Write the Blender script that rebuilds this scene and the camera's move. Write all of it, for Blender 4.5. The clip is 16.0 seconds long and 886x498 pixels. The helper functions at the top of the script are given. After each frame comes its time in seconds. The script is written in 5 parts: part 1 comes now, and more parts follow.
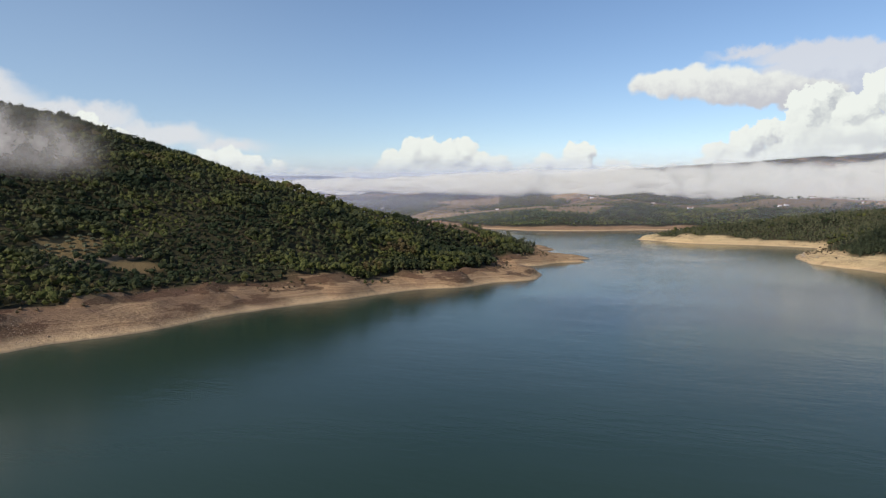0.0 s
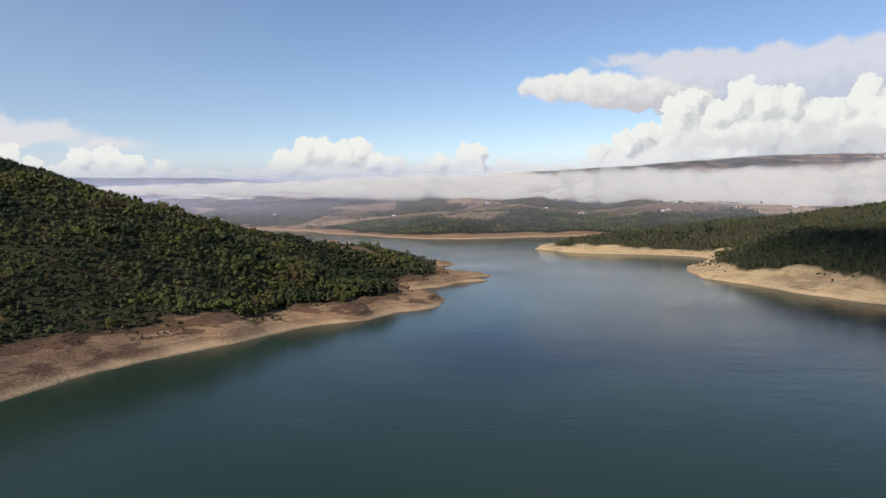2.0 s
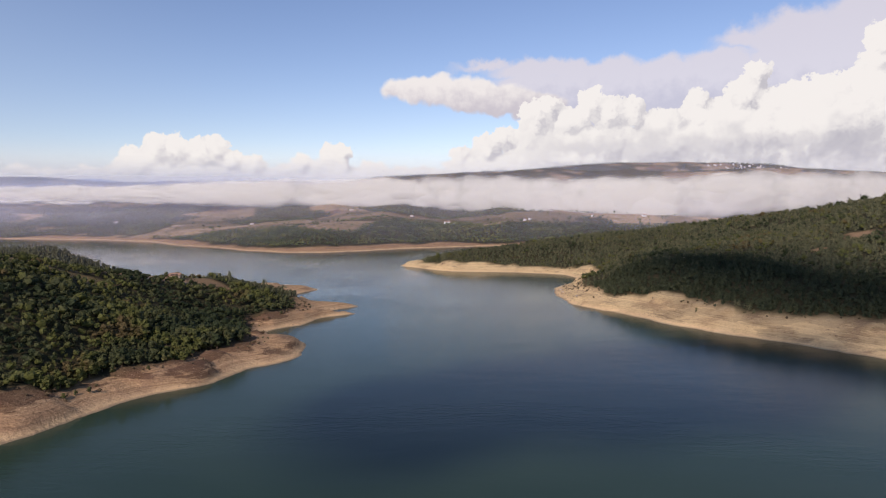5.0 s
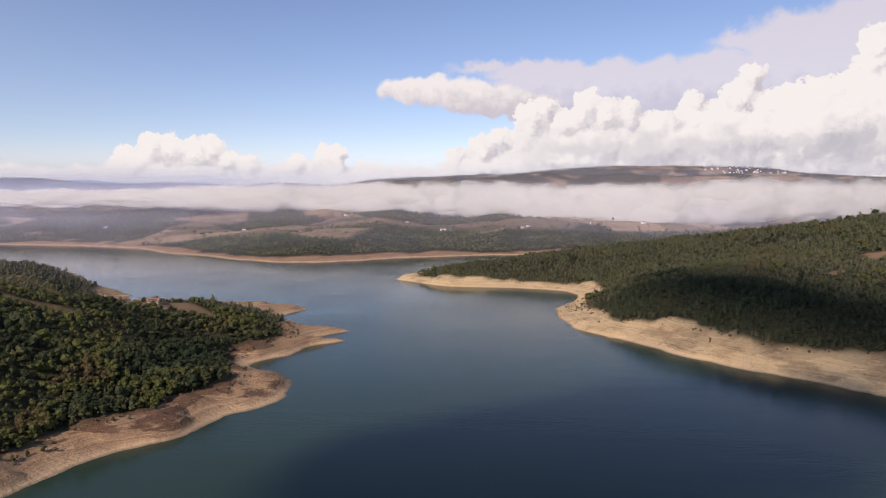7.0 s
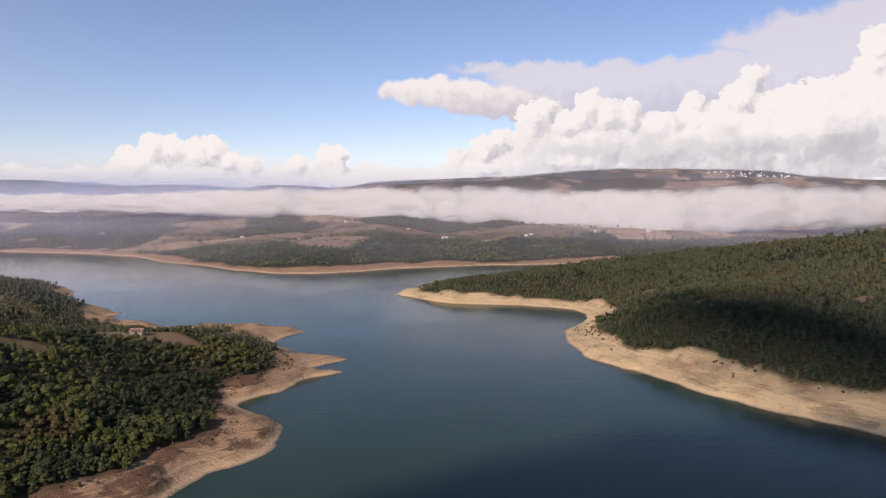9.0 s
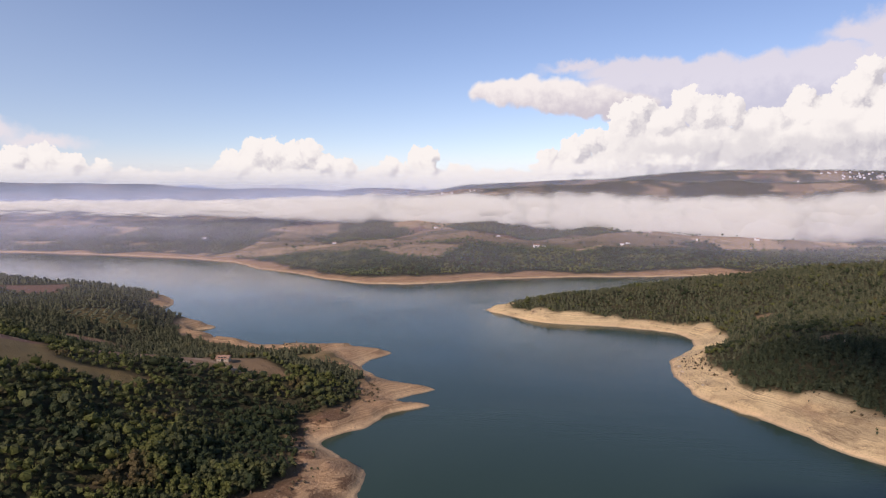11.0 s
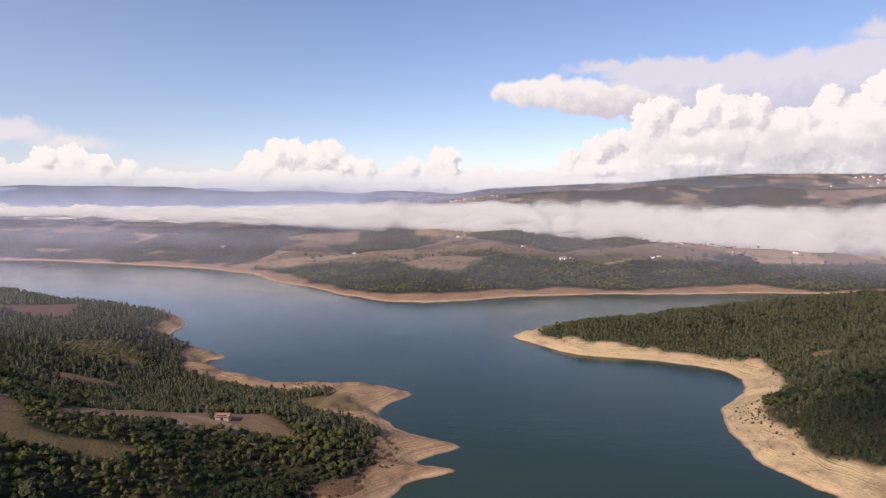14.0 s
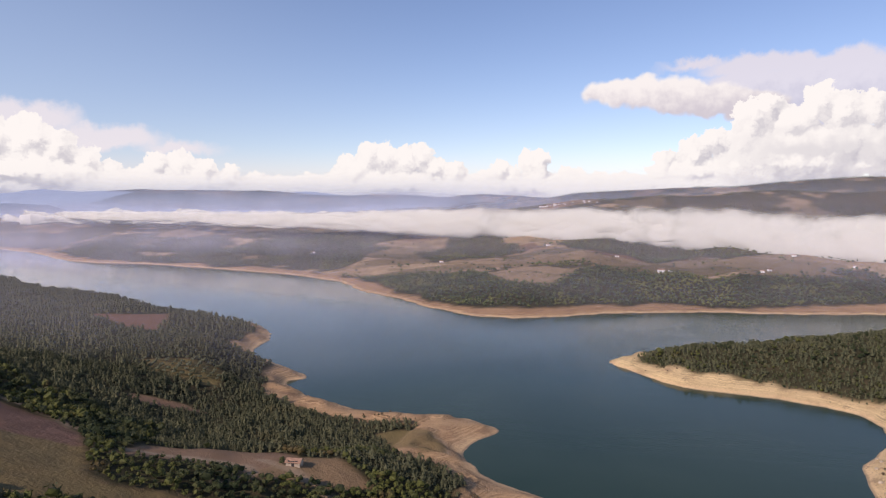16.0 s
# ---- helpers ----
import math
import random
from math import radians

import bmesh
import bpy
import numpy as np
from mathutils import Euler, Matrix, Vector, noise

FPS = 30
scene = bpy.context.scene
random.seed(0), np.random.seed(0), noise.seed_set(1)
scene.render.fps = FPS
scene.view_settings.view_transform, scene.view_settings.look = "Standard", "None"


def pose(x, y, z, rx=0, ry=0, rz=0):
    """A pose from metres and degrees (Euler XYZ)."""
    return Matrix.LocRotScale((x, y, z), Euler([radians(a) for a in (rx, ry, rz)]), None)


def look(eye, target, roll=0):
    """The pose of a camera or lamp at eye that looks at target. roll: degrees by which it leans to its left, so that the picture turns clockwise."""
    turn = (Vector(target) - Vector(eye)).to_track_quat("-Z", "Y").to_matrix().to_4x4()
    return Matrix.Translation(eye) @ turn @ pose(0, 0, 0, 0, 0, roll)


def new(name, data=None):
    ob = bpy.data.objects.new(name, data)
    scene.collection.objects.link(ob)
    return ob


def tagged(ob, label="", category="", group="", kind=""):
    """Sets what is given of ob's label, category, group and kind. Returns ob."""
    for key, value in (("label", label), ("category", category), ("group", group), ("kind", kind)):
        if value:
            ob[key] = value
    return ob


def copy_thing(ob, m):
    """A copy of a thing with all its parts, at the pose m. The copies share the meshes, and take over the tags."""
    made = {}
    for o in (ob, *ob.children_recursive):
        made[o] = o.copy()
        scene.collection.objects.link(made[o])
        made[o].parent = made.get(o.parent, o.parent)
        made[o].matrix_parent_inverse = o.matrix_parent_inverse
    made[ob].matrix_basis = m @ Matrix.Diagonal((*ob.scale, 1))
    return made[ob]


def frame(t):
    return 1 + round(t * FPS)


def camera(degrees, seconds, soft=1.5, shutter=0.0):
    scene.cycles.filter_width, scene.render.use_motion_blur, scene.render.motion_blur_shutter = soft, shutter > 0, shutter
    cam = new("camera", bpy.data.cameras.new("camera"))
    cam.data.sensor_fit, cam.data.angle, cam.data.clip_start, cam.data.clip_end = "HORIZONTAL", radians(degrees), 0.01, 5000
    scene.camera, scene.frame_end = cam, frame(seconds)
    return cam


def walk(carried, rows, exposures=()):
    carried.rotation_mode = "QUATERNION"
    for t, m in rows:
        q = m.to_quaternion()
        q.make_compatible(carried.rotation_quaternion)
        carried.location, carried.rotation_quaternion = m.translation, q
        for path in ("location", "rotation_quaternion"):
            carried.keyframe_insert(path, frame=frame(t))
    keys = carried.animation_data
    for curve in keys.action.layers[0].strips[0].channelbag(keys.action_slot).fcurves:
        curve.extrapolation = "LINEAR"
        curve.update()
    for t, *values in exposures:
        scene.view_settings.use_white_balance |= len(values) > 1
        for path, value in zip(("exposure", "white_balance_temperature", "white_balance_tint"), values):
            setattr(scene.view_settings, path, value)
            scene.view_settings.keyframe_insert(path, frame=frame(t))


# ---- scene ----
cam = camera(67.05, 16.0, soft=1.15)
PATH = [
    (0.0, (0.73, -3.30, 31.68), (-33.77, 90.33, 25.11), -0.04),
    (0.5, (-1.19, 1.21, 34.17), (-32.75, 95.87, 27.63), -0.24),
    (1.0, (-2.85, 5.22, 36.55), (-29.04, 101.51, 30.01), -0.37),
    (1.5, (-4.27, 9.00, 38.83), (-26.74, 106.22, 32.29), -0.45),
    (2.0, (-5.47, 12.75, 41.05), (-25.10, 110.58, 34.50), -0.48),
    (2.5, (-6.47, 16.59, 43.23), (-22.30, 115.11, 36.66), -0.48),
    (3.0, (-7.28, 20.61, 45.38), (-18.13, 119.80, 38.80), -0.45),
    (3.5, (-7.93, 24.85, 47.53), (-10.30, 124.61, 40.94), -0.41),
    (4.0, (-8.45, 29.32, 49.68), (-8.15, 129.11, 43.09), -0.36),
    (4.2, (-8.62, 31.17, 50.54), (-8.27, 130.96, 43.95), -0.34),
    (6.3, (-9.64, 52.07, 59.87), (-8.77, 151.85, 53.35), -0.14),
    (6.5, (-9.70, 54.13, 60.78), (-8.50, 153.91, 54.28), -0.13),
    (7.0, (-9.84, 59.28, 63.10), (-8.75, 159.06, 56.64), -0.10),
    (7.5, (-9.99, 64.39, 65.45), (-8.91, 164.18, 59.02), -0.07),
    (8.0, (-10.17, 69.45, 67.83), (-9.11, 169.24, 61.44), -0.06),
    (8.5, (-10.40, 74.43, 70.24), (-9.38, 174.22, 63.89), -0.05),
    (9.0, (-10.69, 79.33, 72.66), (-9.75, 179.13, 66.35), -0.04),
    (9.5, (-11.06, 84.17, 75.10), (-15.16, 183.89, 68.83), -0.04),
    (9.7, (-11.23, 86.09, 76.08), (-19.15, 185.58, 69.82), -0.04),
    (10.1, (-11.62, 89.93, 78.04), (-22.75, 189.11, 71.80), -0.04),
    (11.8, (-14.07, 106.58, 86.32), (-26.58, 205.60, 80.16), -0.01),
    (12.0, (-14.45, 108.63, 87.28), (-26.89, 207.66, 81.13), -0.00),
    (12.5, (-15.47, 113.92, 89.66), (-28.12, 212.93, 83.53), 0.02),
    (13.0, (-16.62, 119.47, 92.01), (-29.48, 218.45, 85.90), 0.04),
    (13.5, (-17.88, 125.31, 94.32), (-30.85, 224.27, 88.24), 0.07),
    (14.0, (-19.24, 131.45, 96.60), (-34.74, 230.06, 90.54), 0.11),
    (14.5, (-20.70, 137.90, 98.82), (-44.44, 234.85, 92.81), 0.15),
    (15.0, (-22.22, 144.61, 101.00), (-48.54, 240.90, 95.05), 0.19),
    (15.5, (-23.81, 151.49, 103.13), (-51.41, 247.43, 97.26), 0.23),
    (16.0, (-25.42, 158.42, 105.22), (-53.71, 254.16, 99.47), 0.25),
]
walk(cam, [(t, look(eye, target, roll)) for t, eye, target, roll in PATH],
     [(0.0, -0.03, 6680, 15.5), (3.5, -0.05, 6800, 23.5), (7.0, -0.04, 6980, 30.5), (16.0, 0.06, 6980, 30)])


# ---------- light ----------
SUN_AZ, SUN_EL = -150.0, 33.0      # degrees clockwise from +y, degrees above the horizon
SUN_DIR = Vector((math.sin(radians(SUN_AZ)) * math.cos(radians(SUN_EL)),
                  math.cos(radians(SUN_AZ)) * math.cos(radians(SUN_EL)), math.sin(radians(SUN_EL))))
sky_world = bpy.data.worlds.new("sky")
scene.world = sky_world
sky_world.use_nodes = True
wt = sky_world.node_tree
sky = wt.nodes.new("ShaderNodeTexSky")
sky.sky_type = "NISHITA"
sky.sun_disc = False
sky.sun_elevation = radians(SUN_EL)
sky.sun_rotation = radians(SUN_AZ)
sky.altitude = 600
sky.air_density, sky.dust_density, sky.ozone_density = 1.0, 0.1, 2.2


# cumulus in the sky: (azimuth, elevation, half-width, half-height) in degrees of each billow
CUMULUS_WEST = [
    (-48.5, 5.0, 1.94), (-46.3, 4.6, 1.55), (-44.5, 3.7, 1.16), (-50.5, 4.6, 2.18), (-52.7, 3.6, 1.94), (-42.8, 2.9, 0.97), (-49.2, 3.2, 1.94),
    (-46.8, 3.0, 1.45), (-39.5, 3.5, 1.07), (-37.9, 3.6, 1.26), (-36.1, 3.2, 1.07), (-40.2, 2.5, 0.87), (-34.0, 2.8, 0.87), (-32.2, 2.6, 0.77),
    (-55.3, 2.9, 1.94), (-57.5, 2.5, 1.94),
]
CUMULUS_TOWER = [
    (-24.3, 3.4, 1.45), (-22.8, 4.6, 1.26), (-21.5, 4.4, 1.36), (-19.8, 4.2, 1.36), (-18.3, 4.5, 1.16), (-17.3, 3.4, 1.26), (-15.5, 3.1, 1.16),
    (-25.6, 2.4, 1.16), (-23.6, 2.5, 1.45), (-20.7, 2.5, 1.45), (-17.7, 2.2, 1.26), (-27.5, 2.1, 0.87), (-14.6, 2.2, 0.97), (-29.0, 1.9, 0.68),
]
CUMULUS_MID = [
    (-12.8, 2.7, 0.97), (-11.7, 3.6, 0.97), (-10.6, 2.9, 1.07), (-9.3, 4.2, 0.87), (-8.2, 4.3, 0.97), (-8.7, 2.9, 1.07), (-6.3, 2.9, 0.87),
    (-5.1, 2.9, 0.77), (-3.4, 2.6, 0.77), (-1.5, 2.6, 0.68), (-7.3, 2.1, 0.77),
]
CUMULUS_EAST = [
    (1.6, 3.9, 1.16), (3.8, 4.7, 1.36), (5.5, 5.5, 1.16), (8.1, 7.2, 1.55), (9.2, 7.8, 1.36), (10.9, 6.6, 1.74), (12.9, 8.1, 1.45),
    (14.1, 7.4, 1.65), (15.9, 7.6, 1.26), (7.6, 4.9, 1.74), (10.9, 4.5, 1.84), (14.6, 4.8, 2.03), (17.7, 5.7, 1.74), (19.0, 6.5, 1.26),
    (18.6, 4.3, 1.74),
]
CUMULUS_FAR_EAST = [
    (21.1, 6.7, 1.65), (20.9, 8.2, 0.97), (22.0, 5.1, 1.94), (24.0, 6.1, 2.03), (24.4, 8.2, 1.65), (25.1, 9.7, 1.26), (26.4, 7.5, 1.45),
    (25.6, 4.8, 1.94), (27.9, 5.9, 2.13), (28.7, 4.2, 1.84), (30.1, 7.2, 1.94), (31.3, 5.3, 2.23), (32.9, 7.8, 2.42), (33.0, 9.7, 1.74),
    (34.6, 6.1, 2.9), (33.5, 11.2, 1.65), (35.2, 9.9, 2.9), (36.5, 7.1, 3.39), (38.7, 6.1, 3.87), (41.1, 4.9, 3.39), (33.0, 3.8, 1.65),
]
CUMULUS_BODY = [(-52, 1.6, 8, 1.6), (-40, 1.6, 8, 1.7), (-28, 1.4, 8, 1.6), (-16, 1.6, 7, 1.6), (-4, 1.6, 7, 1.7), (4, 1.7, 5, 1.6), (-50, 2.6, 8, 1.6), (-37, 2.2, 5, 1.0), (-29, 1.7, 4, 0.7), (-21, 2.0, 7, 1.5), (-9, 2.0, 5, 1.1), (-2, 2.1, 5, 0.9), (4, 3.2, 4, 1.2), (11, 4.0, 6, 2.4),
                (18, 4.4, 5, 2.2), (24, 5.2, 5, 3.2), (30, 5.6, 6, 3.8), (37, 6.5, 7, 5)]
CLOUD_TONGUE = [(-3.9, 9.5, 1.3, 0.9), (-2.4, 9.6, 1.9, 1.25), (-0.2, 9.6, 2.6, 1.4), (2.4, 9.2, 3.0, 1.5), (5.2, 8.7, 3.2, 1.5), (8.0, 8.2, 3.0, 1.3)]
CLOUD_VEIL = [(13.0, 8.0, 6.0, 2.2), (18.0, 8.8, 6.0, 2.6), (23.0, 9.0, 5.5, 2.8), (28.5, 10.4, 5.5, 2.6), (34.0, 11.0, 6.0, 2.8), (4.0, 11.5, 4.0, 0.6), (8.0, 11.0, 5.0, 1.2), (8.0, 9.6, 5.0, 1.6), (13.0, 10.6, 5.4, 1.5), (14.0, 9.2, 6.0, 1.6), (18.0, 10.2, 5.0, 1.6), (22.5, 10.4, 4.6, 1.8),
              (24.5, 12.4, 3.6, 1.2), (28.0, 12.4, 4.8, 2.0), (33.0, 12.4, 5.0, 2.6), (39.0, 12.0, 6.0, 2.8)]
CLOUD_STREAK = [(-38, 4.8, 4, 0.8), (-43, 5.5, 5, 1.2), (-49, 6.4, 5, 1.6), (-56, 7.4, 6, 2.3), (-64, 8.4, 7, 2.8)]


def wnode(tree, kind, links=(), **values):
    n = tree.nodes.new(kind)
    for key, value in values.items():
        setattr(n, key, value)
    for socket, value in links:
        if hasattr(value, "is_output"):
            tree.links.new(value, n.inputs[socket])
        else:
            n.inputs[socket].default_value = value
    return n.outputs[0]


def wmath(tree, how, a, b=0.0, clamp=False):
    return wnode(tree, "ShaderNodeMath", [(0, a), (1, b)], operation=how, use_clamp=clamp)


def wstep(tree, v, lo, hi, a=0.0, b=1.0):
    return wnode(tree, "ShaderNodeMapRange", [(0, v), (1, lo), (2, hi), (3, a), (4, b)], interpolation_type="SMOOTHSTEP")


def billow_group(name, lobes):
    """How deep a place of the sky (azimuth, elevation) lies inside a heap of round billows."""
    g = bpy.data.node_groups.new(name, "ShaderNodeTree")
    g.interface.new_socket("Place", in_out="INPUT", socket_type="NodeSocketVector")
    g.interface.new_socket("Depth", in_out="OUTPUT", socket_type="NodeSocketFloat")
    place, best = g.nodes.new("NodeGroupInput").outputs[0], None
    for az, el, rx, *more in lobes:
        ry = more[0] if more else rx
        q = wnode(g, "ShaderNodeVectorMath", [(0, place), (1, (1 / rx, 1 / ry, 0)), (2, (-az / rx, -el / ry, 0))], operation="MULTIPLY_ADD")
        n = g.nodes.new("ShaderNodeVectorMath")
        n.operation = "LENGTH"
        g.links.new(q, n.inputs[0])
        v = wmath(g, "MULTIPLY", wmath(g, "SUBTRACT", 1.0, n.outputs["Value"]), (rx * ry) ** 0.5)
        best = v if best is None else wnode(g, "ShaderNodeMath", [(0, best), (1, v), (2, 0.25)], operation="SMOOTH_MAX")
    g.links.new(best, g.nodes.new("NodeGroupOutput").inputs[0])
    return g


def depth_at(group, place):
    n = wt.nodes.new("ShaderNodeGroup")
    n.node_tree = group
    wt.links.new(place, n.inputs[0])
    return n.outputs[0]


way = wt.nodes.new("ShaderNodeTexCoord").outputs["Generated"]
wx = wt.nodes.new("ShaderNodeSeparateXYZ")
wt.links.new(way, wx.inputs[0])
TO_DEG = 180 / math.pi
w_az = wmath(wt, "MULTIPLY", wmath(wt, "ARCTAN2", wx.outputs[0], wx.outputs[1]), TO_DEG)
w_el = wmath(wt, "MULTIPLY", wmath(wt, "ARCSINE", wx.outputs[2]), TO_DEG)
place = wnode(wt, "ShaderNodeCombineXYZ", [(0, w_az), (1, w_el)])


def warp_noise(scale, detail, rough):
    n = wt.nodes.new("ShaderNodeTexNoise")
    n.noise_dimensions = "2D"
    wt.links.new(place, n.inputs["Vector"])
    for key, value in (("Scale", scale), ("Detail", detail), ("Roughness", rough)):
        n.inputs[key].default_value = value
    return n


def shifted(base, noise, amount):
    c = wnode(wt, "ShaderNodeVectorMath", [(0, noise.outputs["Color"]), (1, (0.5, 0.5, 0.5))], operation="SUBTRACT")
    return wnode(wt, "ShaderNodeVectorMath", [(0, c), (1, (amount, amount, 0)), (2, base)], operation="MULTIPLY_ADD")


bent = shifted(shifted(place, warp_noise(0.55, 2, 0.5), 1.1), warp_noise(1.7, 7, 0.62), 1.15)
soft_bent = shifted(place, warp_noise(0.30, 6, 0.60), 2.6)
TO_SUN = (-0.42, 0.50, 0.0)
sunward = wnode(wt, "ShaderNodeVectorMath", [(0, bent), (1, TO_SUN)], operation="ADD")
heap = billow_group("billows", CUMULUS_BODY + CUMULUS_WEST + CUMULUS_TOWER + CUMULUS_MID + CUMULUS_EAST + CUMULUS_FAR_EAST)
here, there = depth_at(heap, bent), depth_at(heap, sunward)
cover = wstep(wt, here, -0.01, 0.13)
relief_light = wmath(wt, "SUBTRACT", here, there)
grain = wmath(wt, "SUBTRACT", warp_noise(2.6, 5, 0.6).outputs[0], 0.5)


def knobs(scale, reach, amp):
    """Sunlit and shaded sides of the rounded knobs on a heap."""
    sides = []
    for at in (bent, wnode(wt, "ShaderNodeVectorMath", [(0, bent), (1, (TO_SUN[0] * reach, TO_SUN[1] * reach, 0))], operation="ADD")):
        n = wt.nodes.new("ShaderNodeTexVoronoi")
        n.voronoi_dimensions, n.feature = "2D", "SMOOTH_F1"
        n.inputs["Scale"].default_value = scale
        n.inputs["Smoothness"].default_value = 0.35
        wt.links.new(at, n.inputs["Vector"])
        sides.append(n.outputs["Distance"])
    return wmath(wt, "MULTIPLY", wmath(wt, "SUBTRACT", sides[1], sides[0]), amp)


bulge = wmath(wt, "ADD", wmath(wt, "ADD", knobs(0.40, 1.4, 0.75), knobs(0.95, 0.7, 0.5)), knobs(2.1, 0.35, 0.28))
lit = wstep(wt, wmath(wt, "ADD", wmath(wt, "ADD", relief_light, bulge), wmath(wt, "MULTIPLY", grain, 0.22)), -1.35, 0.45)
# the heaps in the east have grey undersides
low_el = wmath(wt, "ADD", w_el, wmath(wt, "MULTIPLY", wmath(wt, "SUBTRACT", warp_noise(0.6, 4, 0.5).outputs[0], 0.5), 4.0))
under = wmath(wt, "MULTIPLY", wmath(wt, "MULTIPLY", wstep(wt, low_el, 3.2, 4.0), wstep(wt, low_el, 6.6, 4.4)), wstep(wt, w_az, 4, 12))
lit = wmath(wt, "MULTIPLY", lit, wmath(wt, "SUBTRACT", 1.0, wmath(wt, "MULTIPLY", under, 0.48)))
lit = wmath(wt, "MULTIPLY", lit, wstep(wt, w_el, 0.5, 4.0, 0.86, 1.0))
cumulus_colour = wnode(wt, "ShaderNodeMix", [(0, lit), (6, (0.475, 0.53, 0.57, 1)), (7, (0.84, 0.925, 0.87, 1))], data_type="RGBA")
wmix = [n for n in wt.nodes if n.bl_idname == "ShaderNodeMix"][-1]
cumulus_colour = wmix.outputs[2]
calm_bent = shifted(shifted(place, warp_noise(0.55, 2, 0.5), 1.1), warp_noise(1.1, 3, 0.5), 0.45)
tongue = depth_at(billow_group("tongue", CLOUD_TONGUE), calm_bent)
veil = depth_at(billow_group("veil", CLOUD_VEIL), soft_bent)
streak = depth_at(billow_group("streak", CLOUD_STREAK), soft_bent)
layer = wmath(wt, "MULTIPLY", wstep(wt, veil, -0.1, 1.3), 0.78)
tongue_cover = wstep(wt, tongue, -0.06, 0.50)
soft_grain = wmath(wt, "SUBTRACT", warp_noise(0.9, 4, 0.55).outputs[0], 0.5)
streak_cover = wmath(wt, "MULTIPLY", wstep(wt, streak, -0.2, 1.3), 0.8)
layer_lit = wstep(wt, wmath(wt, "ADD", wmath(wt, "MULTIPLY", soft_grain, 1.2), wmath(wt, "MULTIPLY", wmath(wt, "SUBTRACT", w_el, 8.9), 0.45)), -0.6, 0.6)


def wblend(fac, a, b):
    n = wt.nodes.new("ShaderNodeMix")
    n.data_type = "RGBA"
    for key, value in ((0, fac), (6, a), (7, b)):
        if hasattr(value, "is_output"):
            wt.links.new(value, n.inputs[key])
        else:
            n.inputs[key].default_value = value
    return n.outputs[2]


SKY_STRENGTH = 0.13
sky_light = wt.nodes["Background"]
sky_light.inputs[1].default_value = SKY_STRENGTH
# scattered fair-weather heaps all round the horizon, outside the heaps named above
all_round = warp_noise(0.11, 6, 0.6).outputs[0]
aside = wmath(wt, "MAXIMUM", wstep(wt, w_az, 48, 60), wstep(wt, w_az, -58, -68))
band = wmath(wt, "MULTIPLY", wstep(wt, w_el, 0.0, 3.0), wstep(wt, w_el, 22.0, 9.0))
round_cover = wmath(wt, "MULTIPLY", wmath(wt, "MULTIPLY", wstep(wt, all_round, 0.48, 0.58), band), aside)
# thin milky air low over the hills
milk = wmath(wt, "MULTIPLY", wstep(wt, w_el, 5.5, 0.4), 0.72)
k = 1 / SKY_STRENGTH
clear_sky = wnode(wt, "ShaderNodeHueSaturation", [("Saturation", 1.08), ("Value", 0.98), ("Color", sky.outputs[0])])
# the air is hazier towards the sun's side
bright_air = wmath(wt, "MULTIPLY", wmath(wt, "MULTIPLY", wstep(wt, w_az, -12, -52), wstep(wt, w_el, 32, 8)), 0.30)
c = wblend(bright_air, clear_sky, (0.44 * k, 0.62 * k, 0.80 * k, 1))
c = wblend(milk, c, (0.69 * k, 0.70 * k, 0.73 * k, 1))
layer_colour = wblend(layer_lit, (0.55 * k, 0.57 * k, 0.62 * k, 1), (0.72 * k, 0.75 * k, 0.755 * k, 1))
c = wblend(layer, c, layer_colour)
c = wblend(tongue_cover, c, wblend(layer_lit, (0.56 * k, 0.60 * k, 0.64 * k, 1), (0.81 * k, 0.88 * k, 0.84 * k, 1)))
c = wblend(streak_cover, c, (0.76 * k, 0.80 * k, 0.80 * k, 1))
scaled = wnode(wt, "ShaderNodeVectorMath", [(0, cumulus_colour), (1, (k, k, k))], operation="MULTIPLY")
foot = wblend(wmath(wt, "MULTIPLY", wstep(wt, w_el, 1.8, 0.2), 0.3), scaled, (0.69 * k, 0.685 * k, 0.70 * k, 1))
c = wblend(cover, c, foot)
c = wblend(round_cover, c, (0.85 * k, 0.85 * k, 0.88 * k, 1))
wt.links.new(c, sky_light.inputs[0])
sun = new("sun", bpy.data.lights.new("sun", "SUN"))
sun.data.energy, sun.data.angle, sun.data.color = 3.6, radians(0.6), (1.0, 0.93, 0.83)
sun.matrix_world = look(SUN_DIR * 300, (0, 0, 0))


# ---------- materials ----------
def nodes_of(name):
    m = bpy.data.materials.new(name)
    m.use_nodes = True
    t = m.node_tree
    return m, t, t.nodes["Principled BSDF"]


def node(t, kind, links=(), **values):
    n = t.nodes.new(kind)
    for key, value in values.items():
        setattr(n, key, value)
    for socket, value in links:
        s = n.inputs[socket]
        if hasattr(value, "is_output"):
            t.links.new(value, s)
        else:
            s.default_value = value
    return n


def noise_at(t, vector, scale, detail=3.0, rough=0.55, distort=0.0):
    n = node(t, "ShaderNodeTexNoise", [("Scale", scale), ("Detail", detail), ("Roughness", rough), ("Distortion", distort)])
    t.links.new(vector, n.inputs["Vector"])
    return n.outputs["Fac"]


def ramp(t, fac, stops):
    n = t.nodes.new("ShaderNodeValToRGB")
    e = n.color_ramp.elements
    while len(e) < len(stops):
        e.new(0.5)
    for k, (p, c) in zip(e, stops):
        k.position, k.color = p, (*c, 1)
    t.links.new(fac, n.inputs[0])
    return n.outputs[0]


